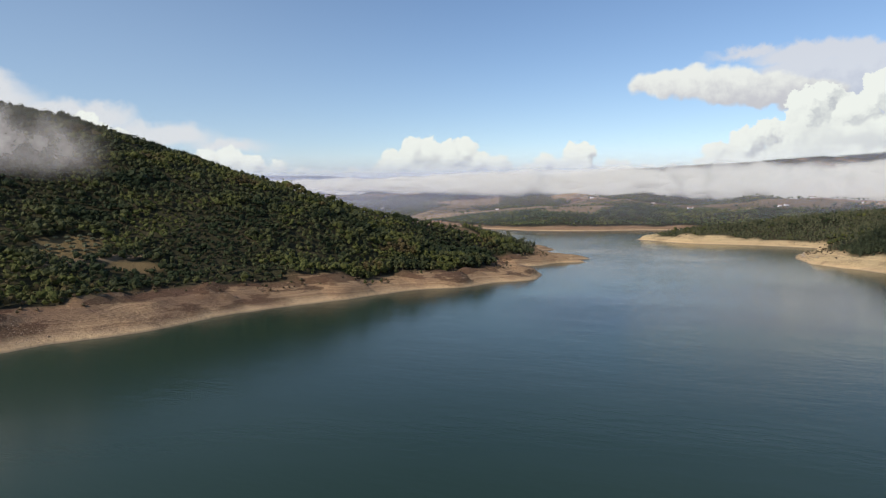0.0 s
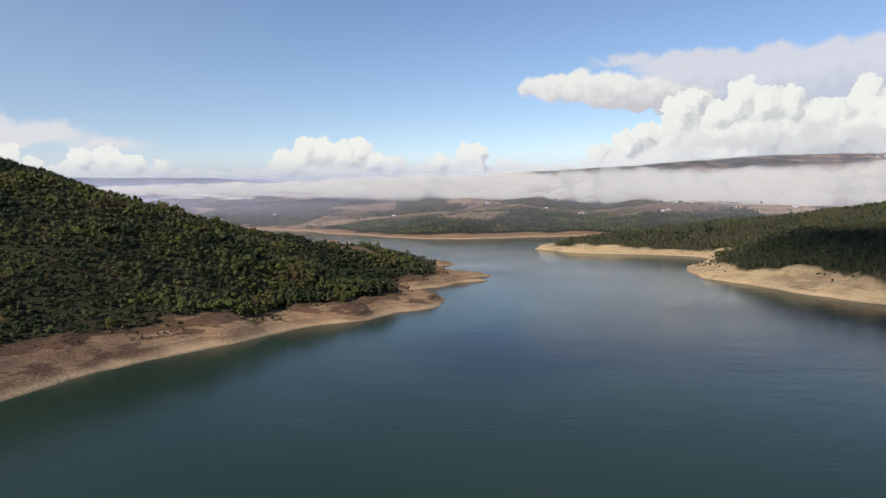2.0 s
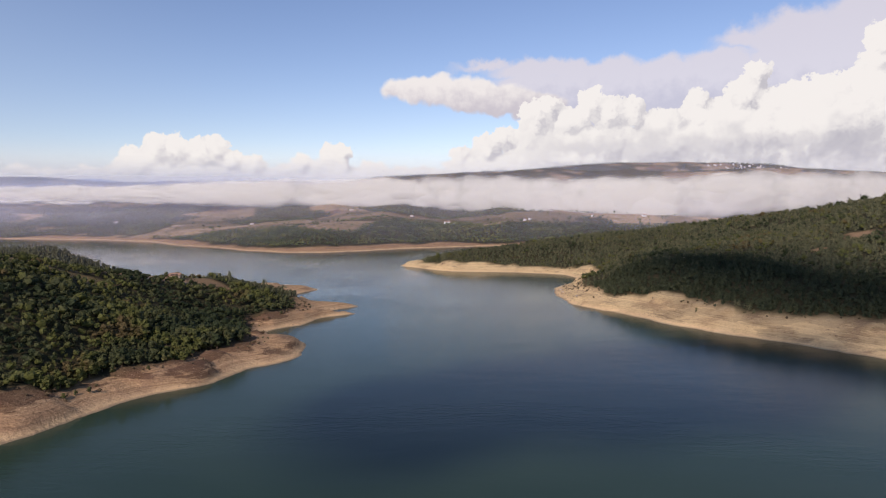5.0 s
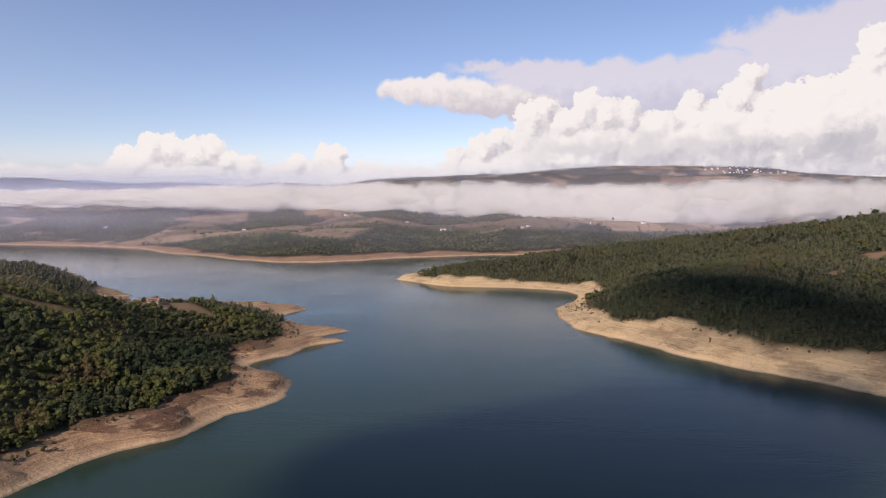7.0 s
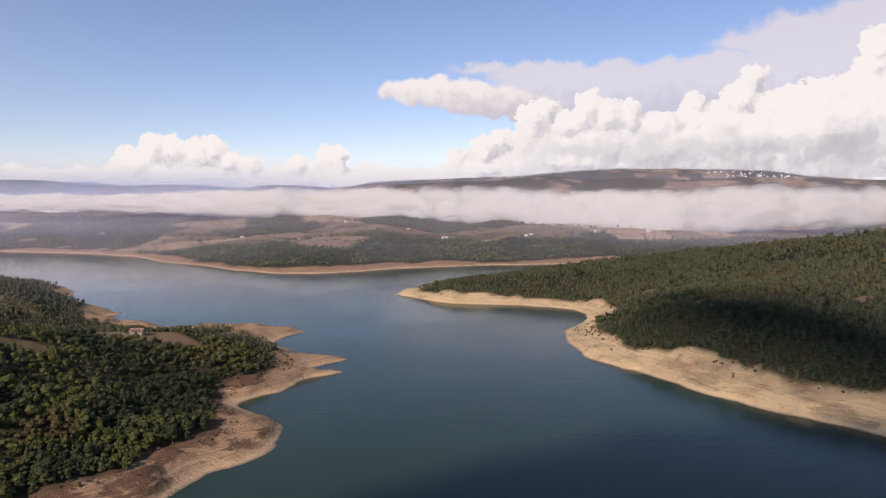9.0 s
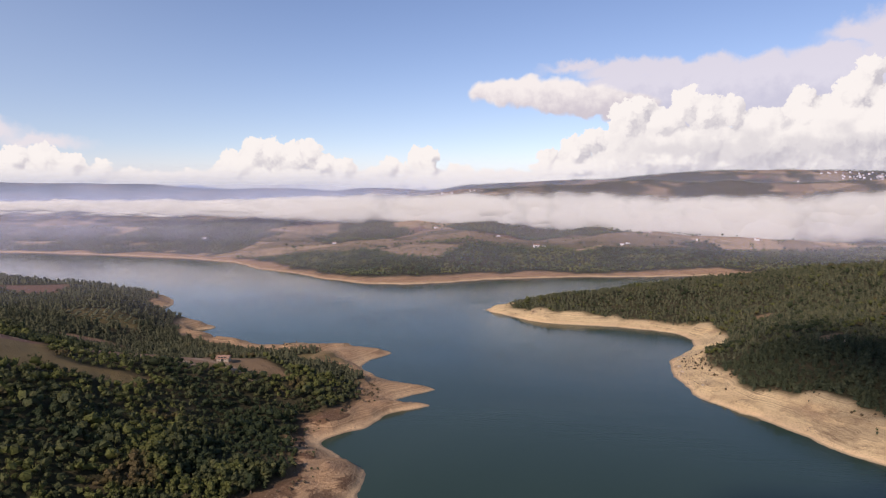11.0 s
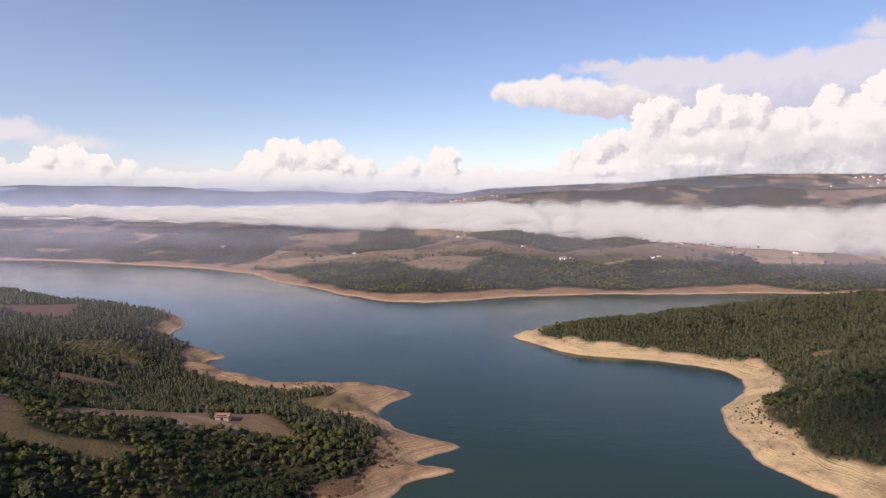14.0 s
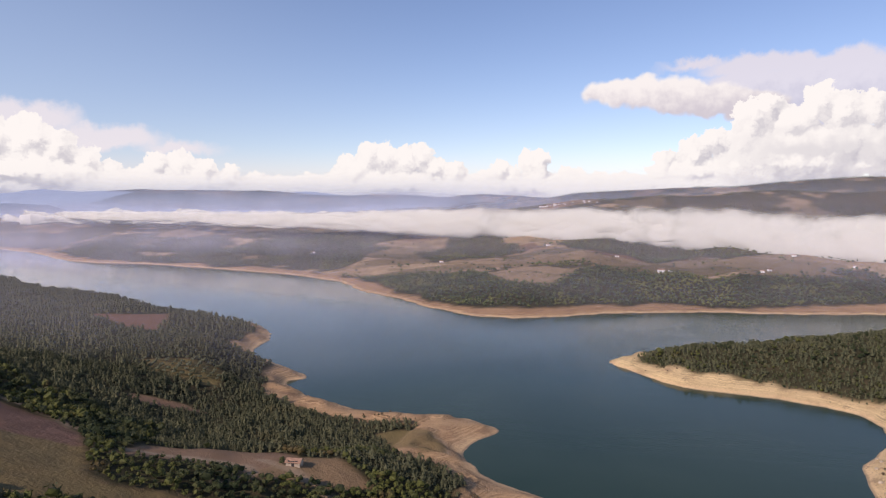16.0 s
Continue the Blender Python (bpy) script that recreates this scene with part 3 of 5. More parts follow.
SHORE_NORTH = [(-4800, 1900), (-2200, 1620), (-1630, 1500), (-1416, 1411), (-1119, 1234), (-926, 1225), (-706, 1170), (-576, 1131), (-517, 1095),
               (-443, 1050), (-374, 963), (-300, 905), (-253, 852), (-205, 818), (-175, 802), (-120, 812), (-61, 858), (0, 886), (66, 908), (127, 915),
               (200, 938), (300, 950), (450, 975), (700, 1010), (1100, 1020), (4800, 1100), (4800, 4900), (-4800, 4900)]
HILLS_WEST = [(-350, 250, 120, 68.5), (-260, 180, 80, 14.0), (-230, 280, 70, -6.5), (-160, 270, 50, 9.6), (-130, 340, 40, 8.6), (-230, 400, 80, -8.2),
              (-340, 520, 120, -0.1), (-560, 620, 160, 4.8), (-110, 300, 40, -14.5), (-180, 150, 60, -18.6), (-170, 445, 45, -16.6), (-265, 530, 50, 15.0),
              (-300, 190, 60, -2.0), (-210, 270, 45, 3.6), (-430, 650, 70, 3.1), (-95, 390, 35, 6.6), (-150, 330, 35, 1.9)]
HILLS_EAST = [(340, 520, 120, 30.4), (240, 530, 80, -7.5), (140, 430, 50, 5.0), (160, 580, 60, -5.4), (420, 380, 150, 19.5), (60, 610, 60, -5.0),
              (250, 650, 80, 9.8), (700, 450, 260, 42.2), (300, 600, 70, -3.6), (95, 655, 45, 10.5), (185, 660, 55, 3.6), (330, 540, 60, -2.1),
              (250, 600, 60, 1.7), (20, 650, 40, 4.4)]



def rounded(loop, reach=1400.0, cuts=4):
    """The waterline as a smooth curve through its points (far corners stay as they are)."""
    out, n = [], len(loop)
    for i in range(n):
        a, b, c, d = (np.array(loop[(i + k) % n], float) for k in (-1, 0, 1, 2))
        if max(np.abs(np.concatenate([a, b, c, d]))) > reach:
            out.append(tuple(b))
            continue
        for u in np.arange(cuts) / cuts:
            q = 0.5 * (2 * b + (c - a) * u + (2 * a - 5 * b + 4 * c - d) * u * u + (3 * b - a - 3 * c + d) * u ** 3)
            out.append(tuple(q))
    return out


LOOP_WEST, LOOP_EAST, LOOP_NORTH = rounded(SHORE_WEST_NEAR + SHORE_WEST_FAR), rounded(SHORE_EAST), rounded(SHORE_NORTH, 2000.0, 3)


def bank_height(s):
    return np.where(s < 0, np.maximum(0.22 * s, -25), 8.5 * (1 - np.exp(-np.maximum(s, 0) / 23)))


def bumps(x, y, hills):
    return sum(a * np.exp(-((x - cx) ** 2 + (y - cy) ** 2) / (2 * r * r)) for cx, cy, r, a in hills)


def relief(x, y):
    """Height of the ground and the distance to the three waterlines."""
    wig = fbm(x, y, 26, 11, 3) * 4.0
    ragged = 2.7 * fbm(x, y, 12, 19, 4)
    w = shore_distance(LOOP_WEST, x, y) + ragged
    e = shore_distance(LOOP_EAST, x, y) + ragged
    n = shore_distance(LOOP_NORTH, x, y) + 3 * ragged
    hw = bank_height(w + wig * smooth(w, 0, 12) * 0.6) + smooth(w, 8, 58) * bumps(x, y, HILLS_WEST)
    hw = np.where(w > 6, np.maximum(hw, 3.0 * smooth(w, 6, 30) + 3.0 * smooth(w, 30, 70)), hw)
    he = bank_height(e + wig * smooth(e, 0, 12) * 0.6) + smooth(e, 8, 58) * bumps(x, y, HILLS_EAST)
    # beyond the lake: rolling fields, the front hills with a wooded knoll, the village ridge and the far range
    front = np.interp(x, [-900, -400, -200, 90, 330, 545, 950, 1500, 2500], [50, 92, 116, 136, 152, 138, 144, 130, 90])
    back = np.interp(x, [-1500, -900, -650, -310, 145, 330, 540, 800, 1140, 1500, 1700, 2400, 3500], [60, 100, 138, 184, 203, 208, 229, 243, 246, 232, 210, 185, 120])
    rise = 0.086 * np.minimum(n, 620) + (front - 48) * np.exp(-((y - 2080) / np.where(y < 2080, 250, 380)) ** 2)
    rise = np.maximum(rise, (back - 6 + 9 * fbm(x, y, 400, 37, 4)) * np.exp(-((y - 3200) / 560) ** 2))
    rise = rise + (25 - 11 * smooth(y, 1700, 2000)) * fbm(x, y, 330, 31, 4) * smooth(n, 30, 260) * smooth(y, 3000, 2300)
    # spurs and gullies run down the slope
    spur = 1 - 2.2 * np.abs(fbm(x + 30 * fbm(x, y, 120, 35, 3), 0.6 * y, 170, 33, 3))
    rise = rise + 9 * spur * smooth(n, 40, 260) * smooth(y, 2100, 1800) + 14 * np.exp(-((x - 545) ** 2 + (y - 2010) ** 2) / (2 * 36 ** 2))
    rise = rise + (100 + 60 * smooth(-x, -600, 2500) + 55 * fbm(x, y, 800, 51, 5)) * np.exp(-((y + 0.22 * np.abs(x) - 4450) / 420) ** 2)
    hn = bank_height(n * 0.8) * 0.8 + smooth(n, 12, 90) * rise
    h = np.maximum(np.maximum(hw, he), hn)
    s = np.maximum(np.maximum(w, e), n)
    # old water levels have cut the bare bank into low benches
    tread = (h + 0.8 * fbm(x, y, 60, 93, 3)) / 1.15
    bench = (smooth(tread - np.floor(tread), 0.25, 0.95) - (tread - np.floor(tread))) * 1.15
    h = h + 0.5 * bench * smooth(s, 1.0, 4.0) * smooth(s, 34, 24) * (n < 0)
    h = h + smooth(s, 4, 40) * 1.6 * fbm(x, y, 34, 71, 4) + smooth(s, 1, 12) * 0.7 * fbm(x, y, 7, 81, 3)
    # ribs of rock in the bank
    h = h + 1.9 * smooth(fbm(x, y, 17, 85, 4), 0.08, 0.30) * smooth(s, 0.5, 4) * smooth(s, 34, 22) * (n < 0)
    return h, w, e, n


WOOD_EDGE = ([-1500, -700, -452, -362, -244, -200, -178, -127, -97, -77, -27, 24, 59, 107, 251, 500, 900],
             [1420, 1215, 1085, 1062, 1053, 985, 956, 934, 1032, 1056, 1062, 1110, 1040, 1062, 1075, 1120, 1150])


def shore_wood(x, y):
    """Above 0 in the wood between the north waterline and the fields above it, in metres from its upper edge."""
    return np.interp(x, *WOOD_EDGE) - y + 16 * fbm(x, y, 60, 41, 3)


def north_edge(x, y):
    """How far the upper edge of the northern bank wanders, in metres."""
    return 24 * fbm(x, y, 75, 17, 4)


def thick_wood(x, y):
    """Above 0 where woods stand on the far slopes: copses among the fields, thicker behind and to the west, a mosaic on the ridge."""
    near = fbm(x, y, 110, 43, 4) - 0.22 + 0.30 * smooth(y, 1150, 1330) + 0.16 * smooth(x, -380, -560)
    return np.where(y > 1600, fbm(x, y, 110, 47, 4) + 0.06 + 0.5 * np.exp(-((x - 560) / 110) ** 2 - ((y - 1960) / 90) ** 2), near)


def narrower(x, y):
    """Where the wood comes closer down to the water than elsewhere."""
    reach = np.interp(y, [110, 160, 180, 200, 220, 250, 270, 290, 310, 325, 335, 380, 395, 410, 430, 455, 480, 500, 520, 575, 690],
                      [25, 25, 20, 19, 15, 16, 20, 22, 12, 8, 15, 16, 24, 36, 46, 36, 26, 12, 17, 18, 9])
    reach = np.where((x < -125) & (y > 380), np.minimum(reach, 23), reach)
    east = np.interp(y, [300, 360, 400, 450, 520, 560, 640], [26, 25, 21, 19, 20, 15, 13])
    return 26 - np.where(x < -40, reach, east)


def axis(pieces, first, last):
    """Grid lines: (start, end, step) pieces in order, widening outwards to first and last."""
    mid = np.concatenate([np.arange(a, b, d) for a, b, d in pieces] + [[pieces[-1][1]]])
    low, d, v = [], pieces[0][2], pieces[0][0]
    while v > first:
        d *= 1.13
        v -= d
        low.append(max(v, first))
    high, d, v = [], pieces[-1][2], pieces[-1][1]
    while v < last:
        d *= 1.09
        v += d
        high.append(min(v, last))
    return np.concatenate([low[::-1], mid, high])


GX = axis([(-1500, -700, 12), (-700, -270, 6), (-270, -160, 2.5), (-160, -48, 1.6), (-48, 56, 3.0), (56, 130, 1.8), (130, 220, 2.5), (220, 640, 7), (640, 1300, 13)], -4700, 4700)
GY = axis([(-60, 90, 5), (90, 180, 2.5), (180, 420, 1.8), (420, 660, 2.5), (660, 1420, 6.5), (1420, 2300, 13), (2300, 3400, 36)], -3900, 4850)
X2, Y2 = np.meshgrid(GX, GY)
H2, W2, E2, N2 = relief(X2, Y2)
# fields and meadows of the peninsula: the edge of each, and its tone
FIELDS = [
    ([(-275, 300), (-250, 338), (-226, 341), (-206, 336), (-187, 320), (-203, 313), (-232, 306)], 1.0),
    ([(-236, 303), (-203, 313), (-187, 319), (-179, 311), (-172, 304), (-163, 303), (-154, 312), (-144, 315), (-147, 303), (-160, 296), (-170, 280), (-194, 280), (-220, 290)], 0.27),
    ([(-180, 322), (-165, 331), (-151, 339), (-139, 339), (-132, 348), (-134, 360), (-152, 374), (-167, 362), (-181, 337)], 0.86),
    ([(-141, 338), (-128, 344), (-114, 351), (-106, 360), (-126, 369), (-139, 362)], 0.62),
]
FIELDS += [
    ([(-480, 618), (-446, 634), (-418, 648), (-394, 612), (-370, 572), (-410, 585)], 1.0),
    ([(-296, 461), (-271, 480), (-248, 481), (-238, 458), (-267, 449)], 0.16),
    ([(-140, 438), (-129, 448), (-108, 441), (-99, 420), (-110, 414), (-124, 418)], 0.2),
    ([(-260, 404), (-244, 412), (-228, 424), (-222, 432), (-236, 430), (-256, 418)], 0.9),
]
# small clearings: (x, y, half-length, half-width, turn in degrees, tone)
OPEN = [(-186, 158, 13, 8, 60, 0.30), (-168, 164, 9, 4, 45, 0.35), (226, 414, 13, 6, 60, 0.75), (192, 392, 8, 4, 40, 0.6), (138, 544, 9, 5, 20, 0.6), (126, 424, 9, 4, 40, 0.8)]
# the close stand above the east bank, cloud shadow partly painted into its leaves
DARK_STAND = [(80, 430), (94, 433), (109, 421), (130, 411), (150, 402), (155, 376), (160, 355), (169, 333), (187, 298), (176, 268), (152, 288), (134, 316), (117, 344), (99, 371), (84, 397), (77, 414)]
# cart tracks
TRACKS = [[(-181, 329), (-166, 337), (-153, 343), (-146, 344), (-142, 341), (-142, 336), (-146, 329)], [(-262, 340), (-240, 347), (-226, 345), (-214, 340), (-204, 342)], [(-112, 441), (-106, 438), (-101, 428), (-99, 417), (-91, 401), (-82, 394)],
          [(-184, 140), (-178, 156), (-172, 172)], [(-146, 352), (-132, 350), (-118, 346)]]


def open_ground(x, y):
    """How far a place is open field (0 to 1), and the tone of its parcel."""
    f, tone = np.zeros(x.shape), np.full(x.shape, 0.5)
    wob = fbm(x, y, 18, 91, 3)
    for edge_line, v in FIELDS:
        k = smooth(shore_distance(edge_line, x, y) + 2.2 * wob, -1.5, 1.5)
        f = np.maximum(f, k)
        tone = np.where(k > 0.5, v, tone)
    for cx, cy, a, b, turn, v in OPEN:
        c, s = math.cos(radians(turn)), math.sin(radians(turn))
        u, w = ((x - cx) * c + (y - cy) * s) / a, (-(x - cx) * s + (y - cy) * c) / b
        k = smooth(u * u + w * w + 0.9 * wob, 1.25, 0.85)
        f = np.maximum(f, k)
        tone = np.where(k > 0.5, v, tone)
    return f, tone


def parcels(x, y):
    """Field cells beyond the lake: a random tone for each, and the distance to the nearest hedge."""
    size = 82.0
    gx, gy = np.floor(x / size), np.floor(y / size)
    d1, d2, tone = np.full(x.shape, 1e9), np.full(x.shape, 1e9), np.zeros(x.shape)
    for i in (-1, 0, 1):
        for j in (-1, 0, 1):
            px = (gx + i + 0.1 + 0.8 * hash2(gx + i, gy + j, 5)) * size
            py = (gy + j + 0.1 + 0.8 * hash2(gx + i, gy + j, 6)) * size
            d = np.hypot(x - px, (y - py) * 1.5)
            near = d < d1
            d2 = np.where(near, d1, np.minimum(d2, d))
            tone = np.where(near, hash2(gx + i, gy + j, 7), tone)
            d1 = np.where(near, d, d1)
    return tone, d2 - d1


FIELD2, TONE2 = open_ground(X2, Y2)
PT2, _ = parcels(X2, Y2)
north = N2 > 0
belt = smooth(shore_wood(X2, Y2), 4, -8)
thick = thick_wood(X2, Y2)
FIELD2 = np.where(north, belt * (1 - 0.9 * smooth(thick, -0.03, 0.03)), FIELD2)
TONE2 = np.where(north, PT2, TONE2)
edge = fbm(X2, Y2, 22, 17, 3) * np.where(X2 < -40, 5, 9)
S2 = np.maximum(W2, E2)
BANK2 = np.where(north, smooth(N2 + north_edge(X2, Y2), 26, 18), smooth(S2 + edge + narrower(X2, Y2), 29, 23) * (1 - 0.75 * FIELD2))
grid_i = np.arange(len(GX) * len(GY)).reshape(len(GY), len(GX))
quads = np.stack([grid_i[:-1, :-1], grid_i[:-1, 1:], grid_i[1:, 1:], grid_i[1:, :-1]], -1).reshape(-1, 4)
ground_mesh = mesh_of("ground", np.stack([X2, Y2, H2], -1).reshape(-1, 3), quads, M_GROUND, True)
PALE2 = np.where(E2 > W2, 1.0, 0.15) * (N2 < 0)
TRACK2 = np.zeros(X2.shape)
for line in TRACKS:
    for (x0, y0), (x1, y1) in zip(line, line[1:]):
        u = np.clip(((X2 - x0) * (x1 - x0) + (Y2 - y0) * (y1 - y0)) / ((x1 - x0) ** 2 + (y1 - y0) ** 2), 0, 1)
        TRACK2 = np.maximum(TRACK2, smooth(np.hypot(X2 - x0 - u * (x1 - x0), Y2 - y0 - u * (y1 - y0)), 2.6, 0.8))
for name, values in (("bank", BANK2), ("field", FIELD2), ("parcel", TONE2), ("pale", PALE2), ("north", 1.0 * north), ("track", TRACK2)):
    ground_mesh.attributes.new(name, "FLOAT", "POINT").data.foreach_set("value", values.astype(np.float32).ravel())
ground = tagged(new("ground", ground_mesh), "hilly lake basin with bare tan banks and dry fields", "ground", kind="structure")

WX = np.array([-4700, -1500, -500, 0, 500, 1500, 4700.0])
WXX, WYY = np.meshgrid(WX, np.array([-3900, -1000, 0, 500, 1000, 2000, 4800.0]))
wi = np.arange(49).reshape(7, 7)
wq = np.stack([wi[:-1, :-1], wi[:-1, 1:], wi[1:, 1:], wi[1:, :-1]], -1).reshape(-1, 4)
water = tagged(new("water", mesh_of("water", np.stack([WXX, WYY, 0 * WXX], -1).reshape(-1, 3), wq, M_WATER)),
               "calm dark blue-green reservoir water with faint ripples", "water", kind="structure")


# ---------- trees ----------
rng = np.random.default_rng(7)
PHI = (1 + 5 ** 0.5) / 2
ICO_V = np.array([(-1, PHI, 0), (1, PHI, 0), (-1, -PHI, 0), (1, -PHI, 0), (0, -1, PHI), (0, 1, PHI), (0, -1, -PHI), (0, 1, -PHI),
                  (PHI, 0, -1), (PHI, 0, 1), (-PHI, 0, -1), (-PHI, 0, 1)]) / math.hypot(1, PHI)
ICO_F = np.array([(0, 11, 5), (0, 5, 1), (0, 1, 7), (0, 7, 10), (0, 10, 11), (1, 5, 9), (5, 11, 4), (11, 10, 2), (10, 7, 6), (7, 1, 8),
                  (3, 9, 4), (3, 4, 2), (3, 2, 6), (3, 6, 8), (3, 8, 9), (4, 9, 5), (2, 4, 11), (6, 2, 10), (8, 6, 7), (9, 8, 1)])


def finer(v, f):
    """One step of subdivision of a ball of triangles."""
    keys, nv, nf = {}, list(map(tuple, v)), []

    def middle(a, b):
        k = (min(a, b), max(a, b))
        if k not in keys:
            m = (np.array(nv[a]) + np.array(nv[b])) / 2
            nv.append(tuple(m / np.linalg.norm(m)))
            keys[k] = len(nv) - 1
        return keys[k]
    for a, b, c in f:
        d, e, g = middle(a, b), middle(b, c), middle(c, a)
        nf += [(a, d, g), (d, b, e), (g, e, c), (d, e, g)]
    return np.array(nv), np.array(nf)


BALL1 = finer(ICO_V, ICO_F)
BALL2 = finer(*BALL1)
BALL3 = finer(*BALL2)


def joined(pieces):
    vs, fs, n = [], [], 0
    for v, f in pieces:
        vs.append(v)
        fs.append(f + n)
        n += len(v)
    return np.concatenate(vs), np.concatenate(fs)


OCTA_V = np.array([(1, 0, 0), (-1, 0, 0), (0, 1, 0), (0, -1, 0), (0, 0, 1), (0, 0, -1)], float)
OCTA_F = np.array([(0, 2, 4), (2, 1, 4), (1, 3, 4), (3, 0, 4), (2, 0, 5), (1, 2, 5), (3, 1, 5), (0, 3, 5)])


def core(centre, radius, squash=0.85, rough=0.2):
    """The dense inside of a clump, mostly hidden by its sprays."""
    a = rng.uniform(0, 6.28)
    turn = np.array([(math.cos(a), -math.sin(a), 0), (math.sin(a), math.cos(a), 0), (0, 0, 1)])
    v = (OCTA_V @ turn.T) * (1 + rng.uniform(-rough, rough, (6, 1)))
    return v * (radius, radius, radius * squash) + centre, OCTA_F


def lump(centre, radius, squash=0.85, rough=0.36):
    v = ICO_V * (1 + rng.uniform(-rough, rough, (12, 1)))
    return v * (radius, radius, radius * squash) + centre, ICO_F


def leaf_flakes(n, lumps, size):
    """Loose sprays of leaves on the skin of the lumps."""
    k = rng.integers(0, len(lumps), n)
    d = rng.normal(size=(n, 3))
    d[:, 2] = np.abs(d[:, 2]) * 0.9 - 0.25
    d /= np.linalg.norm(d, axis=1)[:, None]
    c = np.array([lumps[i][0] for i in k]) + d * np.array([lumps[i][1] for i in k])[:, None] * rng.uniform(0.62, 1.12, (n, 1))
    a, b = rng.normal(size=(2, n, 3)) * size
    v = np.stack([c - a * 0.5, c + a * 0.5, c + b * 0.7], 1).reshape(-1, 3)
    return v, np.arange(3 * n).reshape(-1, 3)


def stem(p0, p1, r0, r1, sides=5):
    p0, p1 = np.array(p0, float), np.array(p1, float)
    w = (p1 - p0) / np.linalg.norm(p1 - p0)
    u = np.cross(w, (0.3, 0.9, 0.1))
    u /= np.linalg.norm(u)
    t = np.cross(w, u)
    ang = np.arange(sides) * 2 * math.pi / sides
    ring = np.cos(ang)[:, None] * u + np.sin(ang)[:, None] * t
    v = np.concatenate([p0 + ring * r0, p1 + ring * r1])
    f = []
    for i in range(sides):
        j = (i + 1) % sides
        f += [(i, j, sides + j), (i, sides + j, sides + i)]
    return v, np.array(f)


def crown_lumps(kind, count):
    """Centres and radii of the clumps of a crown, for a tree about 5.5 m high."""
    out = []
    for i in range(count):
        if kind == "oak":
            a, r, z = rng.uniform(0, 6.28), rng.uniform(0.2, 1.7), rng.uniform(1.4, 4.3)
            r *= 1 - 0.5 * max(0, (z - 2.8) / 1.5)
            if count == 1:
                r, z = 0.0, 2.5
            out.append(((r * math.cos(a), r * math.sin(a), z), rng.uniform(0.85, 1.3) * (4 / count) ** 0.22))
        elif count == 1:
            out.append(((0, 0, 3.3), 1.5))
        else:
            z = 1.9 + 4.4 * (i + rng.uniform(0, 0.8)) / count
            a, r = rng.uniform(0, 6.28), rng.uniform(0, 1.0) * (1 - (z - 1.9) / 5.4)
            out.append(((r * math.cos(a), r * math.sin(a), z), (1.45 - 0.14 * (z - 1.9)) * rng.uniform(0.75, 1.1) * (4 / count) ** 0.25))
    return out


def pine_tiers(tiers, sides, wide):
    """A ragged, tapering crown of stacked whorls of boughs."""
    made = []
    for k in range(tiers):
        u = k / tiers
        low, top = 0.8 + 2.5 * u, 2.3 + 2.1 * u
        a = np.arange(sides) * 2 * math.pi / sides + rng.uniform(0, 6.28)
        r = wide * (1 - 0.55 * u) * rng.uniform(0.62, 1.2, sides)
        ring = np.stack([r * np.cos(a), r * np.sin(a), low + rng.uniform(-0.35, 0.35, sides)], -1)
        tip = np.array([[rng.uniform(-0.2, 0.2), rng.uniform(-0.2, 0.2), top]])
        i = np.arange(sides)
        made.append((np.concatenate([ring, tip]), np.stack([i, (i + 1) % sides, np.full(sides, sides)], -1)))
    return made


def wood_tree(kind, lumps_n, flakes, trunk=True):
    """A whole tree as one small mesh, for the woods."""
    lumps = crown_lumps(kind, lumps_n)
    if kind == "pine":
        made = pine_tiers(3, 5, 1.15)
        lumps = [((0, 0, 1.7), 1.5), ((0, 0, 2.3), 1.4), ((0, 0, 2.9), 1.1)]
    else:
        made = [core(c, r * 0.9, 0.85, 0.3) if flakes < 10 else lump(c, r * 0.76, 0.85, 0.36) for c, r in lumps]
    if flakes:
        made.append(leaf_flakes(flakes, lumps, 0.42 if kind == "oak" else 0.52))
    if trunk:
        made.append(stem((0, 0, -0.6), (0, 0, 2.6), 0.16, 0.10, 3))
    return joined(made)


def plant(protos, xs, ys, zs, sizes):
    """One mesh of many trees: each picks a prototype, a turn and a size."""
    pick, parts = rng.integers(0, len(protos), len(xs)), []
    for k, (v, f) in enumerate(protos):
        i = np.nonzero(pick == k)[0]
        if not len(i):
            continue
        a = rng.uniform(0, 6.28, len(i))
        c, s = np.cos(a)[:, None], np.sin(a)[:, None]
        w = sizes[i][:, None]
        tall = w * rng.uniform(0.85, 1.2, (len(i), 1))
        x = (v[:, 0] * c - v[:, 1] * s) * w + xs[i][:, None]
        y = (v[:, 0] * s + v[:, 1] * c) * w + ys[i][:, None]
        z = v[:, 2] * tall + zs[i][:, None]
        parts.append((np.stack([x, y, z], -1).reshape(-1, 3), (f[None] + (np.arange(len(i)) * len(v))[:, None, None]).reshape(-1, 3)))
    return joined(parts)


def scatter(x0, x1, y0, y1, gap):
    gx, gy = np.meshgrid(np.arange(x0, x1, gap), np.arange(y0, y1, gap))
    gx = gx + rng.uniform(-0.42, 0.42, gx.shape) * gap
    gy = gy + rng.uniform(-0.42, 0.42, gx.shape) * gap
    return gx.ravel(), gy.ravel()


